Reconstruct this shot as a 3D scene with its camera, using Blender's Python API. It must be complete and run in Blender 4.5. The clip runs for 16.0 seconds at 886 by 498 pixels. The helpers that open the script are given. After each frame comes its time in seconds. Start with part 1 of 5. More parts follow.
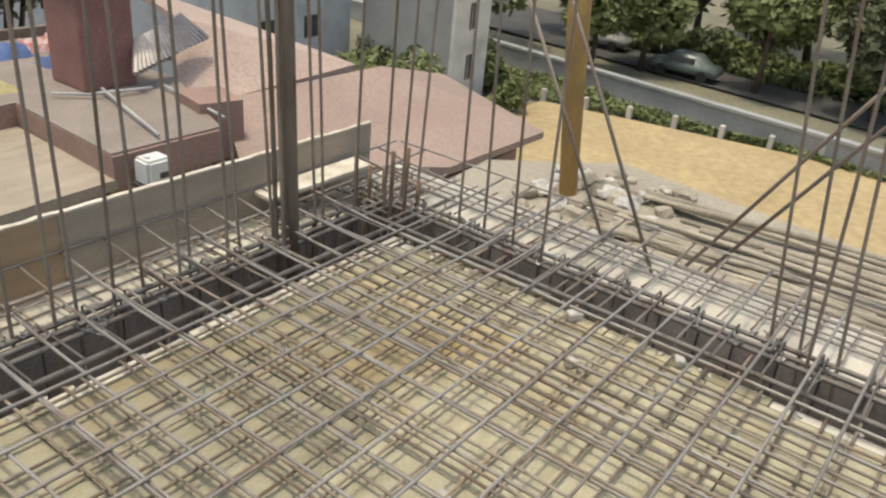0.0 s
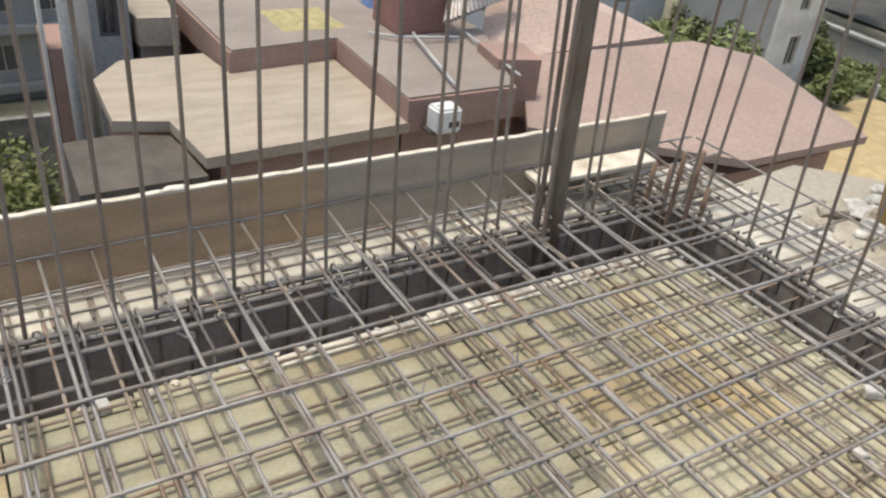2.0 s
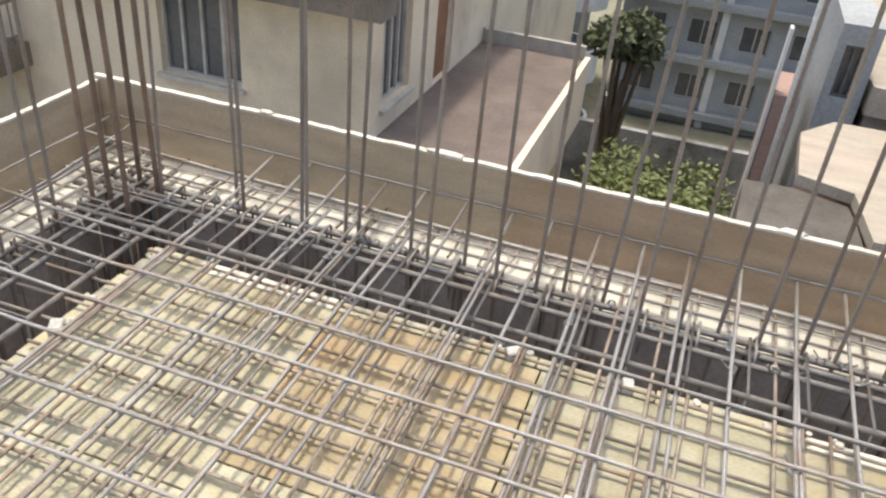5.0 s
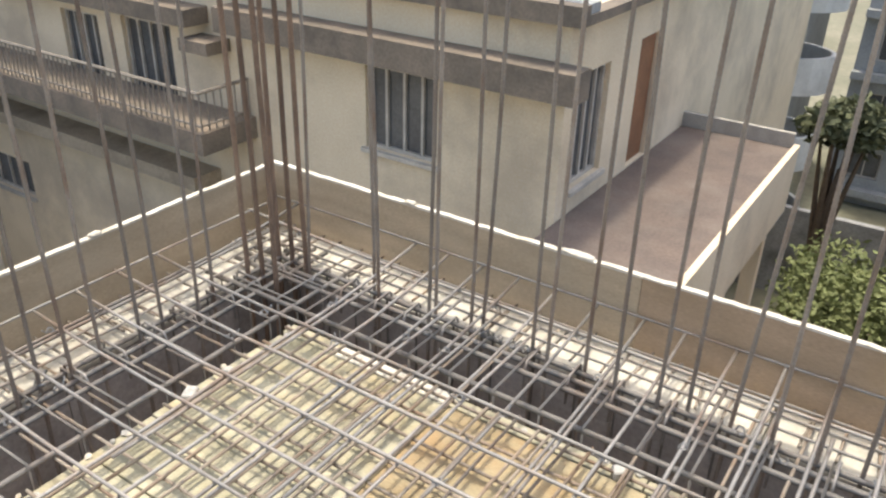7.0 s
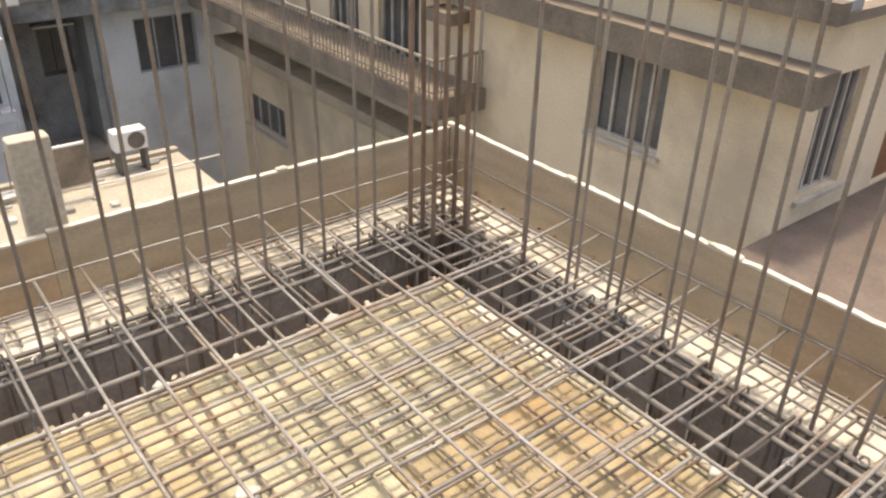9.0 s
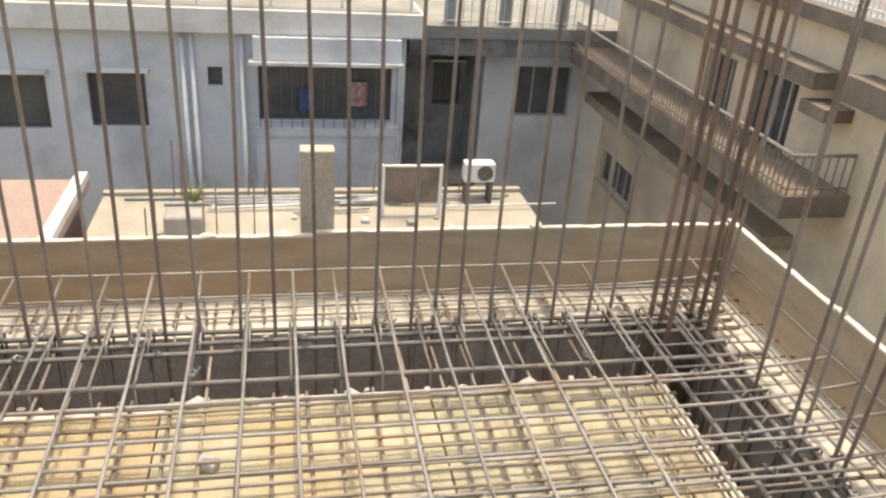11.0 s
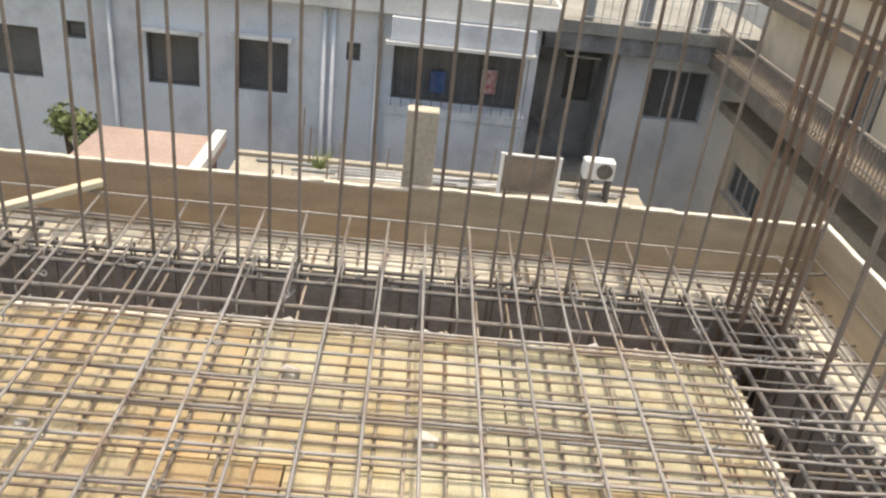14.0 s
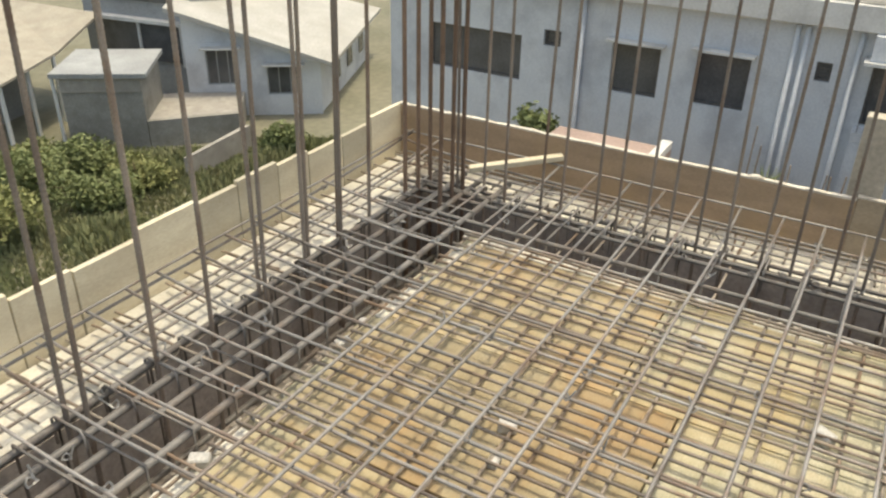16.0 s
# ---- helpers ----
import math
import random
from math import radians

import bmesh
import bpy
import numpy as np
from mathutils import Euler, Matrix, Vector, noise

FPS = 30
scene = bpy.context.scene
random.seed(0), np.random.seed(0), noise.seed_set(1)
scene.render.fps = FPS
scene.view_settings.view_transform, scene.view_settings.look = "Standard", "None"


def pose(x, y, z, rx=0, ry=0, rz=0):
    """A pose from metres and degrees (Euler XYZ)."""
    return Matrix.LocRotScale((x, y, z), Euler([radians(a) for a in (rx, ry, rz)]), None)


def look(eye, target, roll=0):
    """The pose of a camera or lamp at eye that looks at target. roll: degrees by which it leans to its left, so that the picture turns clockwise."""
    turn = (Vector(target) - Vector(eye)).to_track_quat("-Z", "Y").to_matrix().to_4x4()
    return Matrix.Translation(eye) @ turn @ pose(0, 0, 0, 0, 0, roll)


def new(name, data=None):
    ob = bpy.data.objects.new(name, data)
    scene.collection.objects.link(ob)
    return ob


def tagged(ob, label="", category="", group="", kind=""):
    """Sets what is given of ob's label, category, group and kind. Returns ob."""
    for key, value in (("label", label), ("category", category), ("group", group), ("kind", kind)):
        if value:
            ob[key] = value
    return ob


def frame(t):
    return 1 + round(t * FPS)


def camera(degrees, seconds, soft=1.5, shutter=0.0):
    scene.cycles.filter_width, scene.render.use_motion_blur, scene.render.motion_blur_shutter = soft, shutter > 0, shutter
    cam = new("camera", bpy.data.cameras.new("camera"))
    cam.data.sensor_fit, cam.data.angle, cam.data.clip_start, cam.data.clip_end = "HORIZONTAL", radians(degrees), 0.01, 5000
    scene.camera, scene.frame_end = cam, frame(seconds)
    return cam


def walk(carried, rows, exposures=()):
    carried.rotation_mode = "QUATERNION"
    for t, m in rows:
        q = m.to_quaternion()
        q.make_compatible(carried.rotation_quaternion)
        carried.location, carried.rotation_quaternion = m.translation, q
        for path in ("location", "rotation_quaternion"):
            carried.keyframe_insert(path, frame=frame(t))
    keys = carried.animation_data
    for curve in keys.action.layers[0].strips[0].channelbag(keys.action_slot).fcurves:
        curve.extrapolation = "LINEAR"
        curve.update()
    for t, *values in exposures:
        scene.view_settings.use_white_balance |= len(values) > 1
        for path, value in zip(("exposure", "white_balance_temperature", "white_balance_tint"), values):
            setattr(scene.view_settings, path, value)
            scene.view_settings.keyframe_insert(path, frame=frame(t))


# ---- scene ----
cam = camera(57.6, 16.0, soft=2.3)
PATH = [
    (0, (-0.187, -0.117, 1.482), (1.282, 0.904, 0.587), 5.5),
    (0.5, (-0.123, -0.121, 1.477), (1.240, 1.023, 0.563), 7.5),
    (1, (-0.086, -0.103, 1.480), (1.063, 1.235, 0.536), 5.9),
    (1.5, (-0.050, 0.000, 1.468), (0.905, 1.448, 0.472), 5.4),
    (2, (0.041, 0.087, 1.463), (1.000, 1.505, 0.429), 6.3),
    (2.5, (0.091, 0.102, 1.480), (1.033, 1.578, 0.504), 5.6),
    (3, (0.201, 0.046, 1.510), (0.875, 1.676, 0.567), 5.7),
    (3.5, (0.250, 0.035, 1.484), (0.633, 1.749, 0.537), 5.7),
    (4, (0.264, 0.055, 1.428), (0.265, 1.782, 0.419), 4.0),
    (4.5, (0.234, 0.030, 1.409), (-0.047, 1.720, 0.377), 3.4),
    (4.7, (0.167, 0.009, 1.414), (-0.203, 1.667, 0.358), 4.6),
    (6.8, (0.364, 0.139, 1.476), (-0.564, 1.617, 0.498), 0.4),
    (7, (0.359, 0.147, 1.498), (-0.611, 1.629, 0.568), 1.6),
    (7.5, (0.451, 0.168, 1.495), (-0.941, 1.283, 0.591), -0.5),
    (8, (0.603, 0.188, 1.496), (-0.728, 1.312, 0.514), 1.6),
    (10.5, (0.614, 0.445, 1.509), (-0.997, 1.155, 0.559), 4.7),
    (11, (0.731, 0.563, 1.528), (-1.017, 0.951, 0.637), 4.3),
    (11.5, (0.792, 0.655, 1.528), (-1.002, 0.950, 0.692), 2.8),
    (12, (0.828, 0.664, 1.528), (-0.965, 0.993, 0.704), 3.0),
    (12.5, (0.794, 0.663, 1.519), (-0.962, 1.101, 0.668), 4.1),
    (13, (0.829, 0.653, 1.532), (-0.981, 0.946, 0.731), 1.0),
    (13.5, (0.834, 0.602, 1.520), (-0.990, 0.731, 0.711), 3.7),
    (14, (0.950, 0.644, 1.513), (-0.817, 0.751, 0.582), 7.0),
    (14.5, (1.011, 0.672, 1.494), (-0.724, 0.526, 0.510), 4.3),
    (15, (1.012, 0.657, 1.462), (-0.672, 0.244, 0.465), 3.3),
    (15.5, (1.127, 0.673, 1.480), (-0.477, 0.055, 0.458), 2.9),
    (16, (1.247, 0.707, 1.516), (-0.270, -0.171, 0.553), 1.1),
]
walk(cam, [(t, look(eye, target, roll)) for t, eye, target, roll in PATH],
     exposures=((0, 0.41, 7400, 4), (2, 0.56, 6950, 5), (3.5, 0.84, 6900, 6), (7, 1.18, 7100, 6), (8, 1.16, 7900, 10), (10.5, 1.2, 8250, 9), (11, 1.08, 8100, 8),
                (12, 1.04, 7850, 6), (13.5, 1.05, 7700, 8), (14.5, 0.92, 7800, 4), (16, 0.76, 7750, 2)))

# ---- light ----
SUN_TO = Vector((-0.14, 0.09, 0.985)).normalized()
world = bpy.data.worlds.new("world")
scene.world = world
world.use_nodes = True
wn = world.node_tree.nodes
sky = wn.new("ShaderNodeTexSky")
sky.sky_type = "NISHITA"
sky.sun_disc = False
sky.sun_elevation = math.asin(SUN_TO.z)
sky.sun_rotation = math.atan2(SUN_TO.x, SUN_TO.y)
sky.dust_density = 4.0
world.node_tree.links.new(sky.outputs[0], wn["Background"].inputs[0])
wn["Background"].inputs[1].default_value = 0.15
sun = new("sun", bpy.data.lights.new("sun", "SUN"))
sun.data.energy = 1.25
sun.data.angle = radians(4)
sun.data.color = (1.0, 0.95, 0.86)
sun.matrix_world = look(SUN_TO * 50, (0, 0, 0))


# ---- materials ----
def material(name, c1, c2=None, rough=0.8, metal=0.0, scale=6.0, fine=60.0, bump=0.2, stain=None,
             stain_scale=1.5, stain_amount=0.5, vary=0.0, stretch=(1, 1, 1), dist=0.01):
    """Two-scale noise colour with stains, grain bump and a random shade per object."""
    m = bpy.data.materials.new(name)
    m.use_nodes = True
    nt = m.node_tree
    nd, ln = nt.nodes, nt.links
    bsdf = nd["Principled BSDF"]
    bsdf.inputs["Roughness"].default_value = rough
    bsdf.inputs["Metallic"].default_value = metal
    tc = nd.new("ShaderNodeTexCoord")
    geo = nd.new("ShaderNodeNewGeometry")
    mp = nd.new("ShaderNodeMapping")
    mp.inputs["Scale"].default_value = stretch
    ln.new(geo.outputs["Position"], mp.inputs["Vector"])
    n1 = nd.new("ShaderNodeTexNoise")
    n1.inputs["Scale"].default_value = scale
    n1.inputs["Detail"].default_value = 5
    ln.new(mp.outputs[0], n1.inputs["Vector"])
    n2 = nd.new("ShaderNodeTexNoise")
    n2.inputs["Scale"].default_value = fine
    n2.inputs["Detail"].default_value = 3
    ln.new(mp.outputs[0], n2.inputs["Vector"])
    r1 = nd.new("ShaderNodeValToRGB")
    c2 = c2 or tuple(v * 0.72 for v in c1)
    r1.color_ramp.elements[0].color = (*c2, 1)
    r1.color_ramp.elements[1].color = (*c1, 1)
    r1.color_ramp.elements[0].position = 0.32
    r1.color_ramp.elements[1].position = 0.66
    ln.new(n1.outputs["Fac"], r1.inputs[0])
    out = r1.outputs[0]
    mx = nd.new("ShaderNodeMix")
    mx.data_type, mx.blend_type = "RGBA", "OVERLAY"
    mx.inputs[0].default_value = 0.35
    ln.new(out, mx.inputs[6])
    ln.new(n2.outputs["Fac"], mx.inputs[7])
    out = mx.outputs[2]
    if stain:
        n3 = nd.new("ShaderNodeTexNoise")
        n3.inputs["Scale"].default_value = stain_scale
        n3.inputs["Detail"].default_value = 6
        n3.inputs["Roughness"].default_value = 0.65
        ln.new(geo.outputs["Position"], n3.inputs["Vector"])
        r3 = nd.new("ShaderNodeValToRGB")
        r3.color_ramp.elements[0].position = 0.48
        r3.color_ramp.elements[1].position = 0.66
        r3.color_ramp.elements[0].color = (0, 0, 0, 1)
        r3.color_ramp.elements[1].color = (stain_amount, stain_amount, stain_amount, 1)
        ln.new(n3.outputs["Fac"], r3.inputs[0])
        m3 = nd.new("ShaderNodeMix")
        m3.data_type = "RGBA"
        ln.new(r3.outputs[0], m3.inputs[0])
        ln.new(out, m3.inputs[6])
        m3.inputs[7].default_value = (*stain, 1)
        out = m3.outputs[2]
    if vary:
        oi = nd.new("ShaderNodeObjectInfo")
        mr = nd.new("ShaderNodeMapRange")
        mr.inputs[3].default_value = 1 - vary
        mr.inputs[4].default_value = 1 + vary * 0.6
        ln.new(oi.outputs["Random"], mr.inputs[0])
        hs = nd.new("ShaderNodeHueSaturation")
        ln.new(mr.outputs[0], hs.inputs["Value"])
        ln.new(out, hs.inputs["Color"])
        out = hs.outputs[0]
    ln.new(out, bsdf.inputs["Base Color"])
    if bump:
        bp = nd.new("ShaderNodeBump")
        bp.inputs["Strength"].default_value = bump
        bp.inputs["Distance"].default_value = dist
        ln.new(n2.outputs["Fac"], bp.inputs["Height"])
        ln.new(bp.outputs[0], bsdf.inputs["Normal"])
    return m


M_BAR = material("steel_bar", (0.35, 0.33, 0.31), (0.25, 0.235, 0.22), 0.5, 0.25, 9, 220, 0.5, (0.2, 0.11, 0.06), 5, 0.6, 0.25, dist=0.002)
M_BAR_LOW = material("dusty_bar", (0.36, 0.305, 0.25), (0.26, 0.22, 0.18), 0.75, 0.1, 9, 200, 0.4, (0.2, 0.11, 0.055), 4, 0.7, 0.3, dist=0.002)
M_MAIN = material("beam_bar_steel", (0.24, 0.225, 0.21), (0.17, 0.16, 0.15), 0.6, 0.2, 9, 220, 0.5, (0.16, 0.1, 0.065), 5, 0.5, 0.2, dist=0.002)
M_DOWEL = material("dowel_steel", (0.34, 0.285, 0.235), (0.25, 0.21, 0.175), 0.6, 0.15, 7, 200, 0.6, (0.19, 0.1, 0.055), 4, 0.6, 0.25, dist=0.002)
M_RUST = material("rusty_steel", (0.31, 0.21, 0.145), (0.21, 0.14, 0.1), 0.8, 0.2, 12, 150, 0.6, vary=0.25, dist=0.002)
M_WIRE = material("tie_wire", (0.42, 0.41, 0.39), (0.26, 0.25, 0.24), 0.45, 0.7, 30, 200, 0.2, vary=0.3)
M_DECK = material("deck_ply", (0.48, 0.45, 0.335), (0.375, 0.345, 0.235), 0.8, 0, 5, 70, 0.35, (0.46, 0.335, 0.165), 1.3, 0.75, 0.28, stretch=(1, 3, 1), dist=0.004)
M_DECK_ORANGE = material("orange_stained_ply", (0.47, 0.4, 0.265), (0.4, 0.315, 0.185), 0.8, 0, 4, 70, 0.35, (0.47, 0.28, 0.12), 1.6, 0.75, 0.25, stretch=(1, 3, 1), dist=0.004)
M_DECK_PALE = material("pale_ply", (0.72, 0.69, 0.61), (0.6, 0.575, 0.5), 0.8, 0, 6, 70, 0.3, (0.45, 0.4, 0.33), 5, 0.5, 0.15, dist=0.003)
M_BOARD = material("brown_ply", (0.5, 0.395, 0.275), (0.4, 0.315, 0.215), 0.65, 0, 4, 60, 0.2, (0.4, 0.33, 0.24), 2.5, 0.5, 0.12, stretch=(1, 1, 5), dist=0.003)
M_BOARD_WARM = material("red_brown_ply", (0.46, 0.33, 0.22), (0.36, 0.26, 0.17), 0.65, 0, 4, 60, 0.2, (0.48, 0.33, 0.18), 1.8, 0.6, 0.1, stretch=(1, 1, 5), dist=0.003)
M_BOARD_GREY = material("grey_brown_ply", (0.44, 0.37, 0.29), (0.35, 0.3, 0.235), 0.7, 0, 4, 60, 0.2, (0.33, 0.29, 0.25), 2.2, 0.5, 0.1, stretch=(1, 1, 5), dist=0.003)
M_BOARD_PALE = material("pale_board", (0.72, 0.65, 0.49), (0.6, 0.53, 0.39), 0.75, 0, 4, 60, 0.25, (0.5, 0.42, 0.3), 3, 0.5, 0.3, stretch=(1, 1, 4), dist=0.003)
M_PLYEDGE = material("ply_edge", (0.74, 0.69, 0.6), (0.5, 0.44, 0.35), 0.85, 0, 12, 80, 0.4)
M_SHUTTER = material("dark_shutter", (0.46, 0.41, 0.37), (0.36, 0.32, 0.29), 0.9, 0, 5, 60, 0.3, (0.2, 0.17, 0.14), 4, 0.4)
M_CONC = material("concrete", (0.42, 0.39, 0.35), (0.3, 0.28, 0.25), 0.9, 0, 4, 60, 0.4, (0.22, 0.2, 0.18), 2, 0.5)
M_BLOCK = material("cover_block", (0.6, 0.58, 0.54), (0.45, 0.44, 0.41), 0.9, 0, 30, 150, 0.4, vary=0.15)
M_CREAM = material("cream_wall", (0.78, 0.65, 0.48), (0.7, 0.58, 0.42), 0.85, 0, 1.2, 30, 0.15, (0.34, 0.27, 0.2), 0.5, 0.5)
M_BROWN = material("brown_band", (0.25, 0.2, 0.155), (0.17, 0.14, 0.11), 0.9, 0, 2, 25, 0.3, (0.08, 0.07, 0.06), 1.5, 0.5)
M_BLUE = material("pale_blue_wall", (0.68, 0.7, 0.72), (0.6, 0.62, 0.65), 0.85, 0, 0.8, 20, 0.12, (0.28, 0.29, 0.32), 0.6, 0.45)
M_WHITE = material("white_paint", (0.7, 0.69, 0.66), (0.62, 0.61, 0.58), 0.7, 0, 1.5, 25, 0.1, (0.35, 0.34, 0.32), 0.8, 0.45)
M_GREYWALL = material("grey_wall", (0.4, 0.41, 0.41), (0.3, 0.31, 0.31), 0.9, 0, 1, 15, 0.2, (0.17, 0.17, 0.17), 0.5, 0.5)
M_TERR = material("terrace_cement", (0.41, 0.375, 0.31), (0.33, 0.3, 0.245), 0.9, 0, 1.5, 20, 0.3, (0.36, 0.31, 0.25), 0.9, 0.5)
M_CROOF = material("pinkish_roof_cement", (0.4, 0.345, 0.275), (0.31, 0.265, 0.21), 0.9, 0, 1.2, 22, 0.3, (0.42, 0.33, 0.27), 1.1, 0.5, stretch=(1, 4, 1))
M_GROOF = material("grey_roof_cement", (0.3, 0.255, 0.225), (0.235, 0.2, 0.175), 0.9, 0, 1.6, 22, 0.3, (0.24, 0.2, 0.18), 1.3, 0.5)
M_PINK = material("pink_plaster", (0.36, 0.24, 0.2), (0.28, 0.19, 0.16), 0.85, 0, 1.5, 25, 0.2, (0.3, 0.19, 0.16), 0.9, 0.5)
M_PINKROOF = material("pink_roof", (0.37, 0.275, 0.235), (0.31, 0.23, 0.2), 0.85, 0, 0.8, 18, 0.2, (0.36, 0.25, 0.21), 0.7, 0.45)
# lighter copy of pink_roof, with sunlight on the slope in the colour
M_PINKLIT = material("sunlit_pink_roof", (0.5, 0.385, 0.33), (0.43, 0.325, 0.28), 0.85, 0, 0.8, 18, 0.2, (0.46, 0.34, 0.28), 0.7, 0.45)
# near-black brown for the roof shade sheet and the drum's label
M_SHADE_LABEL = material("roof_shade_and_label", (0.11, 0.095, 0.08), (0.07, 0.06, 0.05), 0.9, 0, 3, 30, 0.4, (0.14, 0.12, 0.1), 2, 0.5)
M_RED = material("red_brick_paint", (0.32, 0.17, 0.145), (0.25, 0.13, 0.115), 0.85, 0, 2, 25, 0.3, (0.16, 0.08, 0.07), 1.5, 0.4)
M_TIN = material("tin_sheet", (0.42, 0.4, 0.4), (0.3, 0.28, 0.28), 0.5, 0.5, 3, 30, 0.2, (0.25, 0.18, 0.14), 2, 0.4)
# brown floor darkened to hold the shade of the house beside it
M_WALKWAY = material("shaded_brown_floor", (0.16, 0.12, 0.1), (0.115, 0.09, 0.078), 0.85, 0, 1.5, 25, 0.2, (0.2, 0.17, 0.15), 1.1, 0.5)
M_BLOTCHWALL = material("dark_blotched_wall", (0.34, 0.34, 0.34), (0.2, 0.2, 0.2), 0.9, 0, 1.1, 18, 0.2, (0.09, 0.085, 0.08), 0.9, 0.8)
M_TANLEDGE = material("stained_tan_plaster", (0.46, 0.37, 0.27), (0.36, 0.29, 0.21), 0.9, 0, 1.6, 22, 0.2, (0.17, 0.14, 0.11), 1.0, 0.6)
M_GLASS = material("dark_window", (0.12, 0.122, 0.125), (0.085, 0.085, 0.088), 0.25, 0, 2, 20, 0.02)
M_FRAME = material("window_frame_paint", (0.55, 0.5, 0.44), None, 0.6, 0, 4, 40, 0.1)
M_GRILL = material("iron_grill", (0.16, 0.15, 0.14), None, 0.6, 0.4, 8, 60, 0.2)
M_RAIL = material("balcony_rail", (0.3, 0.26, 0.22), None, 0.6, 0.2, 8, 60, 0.2)
M_DOOR = material("brown_door", (0.3, 0.14, 0.07), (0.22, 0.1, 0.05), 0.6, 0, 3, 30, 0.2)
M_PLASTIC = material("white_plastic", (0.75, 0.75, 0.73), (0.68, 0.68, 0.66), 0.45, 0, 4, 40, 0.05)
M_PIPE = material("grey_pipe", (0.5, 0.5, 0.5), (0.4, 0.4, 0.4), 0.6, 0, 3, 30, 0.1)
M_SAND = material("sandy_yard", (0.46, 0.36, 0.2), (0.38, 0.29, 0.16), 0.95, 0, 0.25, 3, 0.3, (0.38, 0.3, 0.18), 0.3, 0.5)
M_GROUND = material("ground_soil", (0.24, 0.225, 0.165), (0.17, 0.165, 0.115), 0.95, 0, 0.2, 3, 0.4, (0.15, 0.14, 0.09), 0.15, 0.6)
M_ROAD = material("asphalt", (0.09, 0.088, 0.085), (0.06, 0.06, 0.058), 0.9, 0, 0.5, 10, 0.2)
M_GRASS = material("grass_blades", (0.3, 0.31, 0.16), (0.22, 0.24, 0.11), 0.9, 0, 0.6, 6, 0.1, (0.28, 0.24, 0.13), 0.4, 0.6)
M_LEAF = material("green_leaves", (0.22, 0.255, 0.105), (0.145, 0.175, 0.065), 0.7, 0, 1.5, 12, 0.1, (0.15, 0.16, 0.06), 3, 0.6)
M_LEAF2 = material("dull_leaves", (0.14, 0.155, 0.085), (0.09, 0.1, 0.05), 0.75, 0, 1.2, 10, 0.1, (0.1, 0.11, 0.05), 2, 0.5)
M_BARK = material("bark", (0.14, 0.1, 0.07), None, 0.95, 0, 6, 40, 0.5)
M_BAMBOO = material("timber_pole", (0.5, 0.33, 0.13), (0.38, 0.24, 0.09), 0.7, 0, 3, 40, 0.3, (0.25, 0.16, 0.08), 3, 0.5, 0.15, stretch=(4, 4, 0.6))
M_LOG = material("grey_timber", (0.46, 0.41, 0.33), (0.32, 0.28, 0.22), 0.85, 0, 5, 50, 0.4, vary=0.3)
M_BLUECLOTH = material("blue_cloth", (0.1, 0.16, 0.34), (0.07, 0.11, 0.24), 0.95, 0, 6, 60, 0.3, vary=0.3)
M_REDCLOTH = material("red_cloth", (0.4, 0.12, 0.11), (0.6, 0.48, 0.45), 0.95, 0, 9, 60, 0.3)
M_WHITECLOTH = material("white_cloth", (0.72, 0.72, 0.74), None, 0.95, 0, 6, 60, 0.3)
M_YELLOW = material("yellow_woven_mat", (0.42, 0.37, 0.19), (0.3, 0.26, 0.13), 0.95, 0, 8, 60, 0.4)
M_CARW = material("car_paint_white", (0.4, 0.4, 0.4), None, 0.3, 0.1, 2, 20, 0)
M_CARB = material("car_paint_teal", (0.16, 0.2, 0.19), None, 0.35, 0.1, 2, 20, 0)
M_RUBBER = material("rubber", (0.03, 0.03, 0.03), None, 0.9, 0, 9, 50, 0)
M_STAINGREY = material("stained_cement_plaster", (0.33, 0.32, 0.29), (0.25, 0.24, 0.215), 0.9, 0, 1.2, 18, 0.25, (0.15, 0.145, 0.12), 0.8, 0.6)
M_GREYROOF = material("weathered_roof", (0.47, 0.46, 0.43), (0.4, 0.39, 0.36), 0.9, 0, 0.7, 14, 0.2, (0.36, 0.34, 0.3), 0.6, 0.5)
M_WEED = material("weed_leaves", (0.27, 0.28, 0.11), (0.18, 0.2, 0.075), 0.8, 0, 1.5, 12, 0.1, (0.22, 0.2, 0.08), 1, 0.5)
M_BUFF = material("buff_plaster", (0.33, 0.29, 0.24), (0.26, 0.23, 0.19), 0.9, 0, 2, 25, 0.2, (0.25, 0.22, 0.19), 1.4, 0.4)


# ---- mesh helpers ----
def mesh_of(bm, name, mat, smooth=False):
    me = bpy.data.meshes.new(name)
    bm.to_mesh(me)
    bm.free()
    me.materials.append(mat)
    if smooth:
        for p in me.polygons:
            p.use_smooth = True
    return me


def part(name, bm, mat, parent=None, label="", smooth=False):
    ob = new(name, mesh_of(bm, name, mat, smooth))
    if parent:
        ob.parent = parent
    if label:
        ob["label"] = label
    return ob


def thing(name, label, category, group="", kind="", at=(0, 0, 0)):
    ob = new(name)
    ob.location = at
    return tagged(ob, label, category, group, kind)


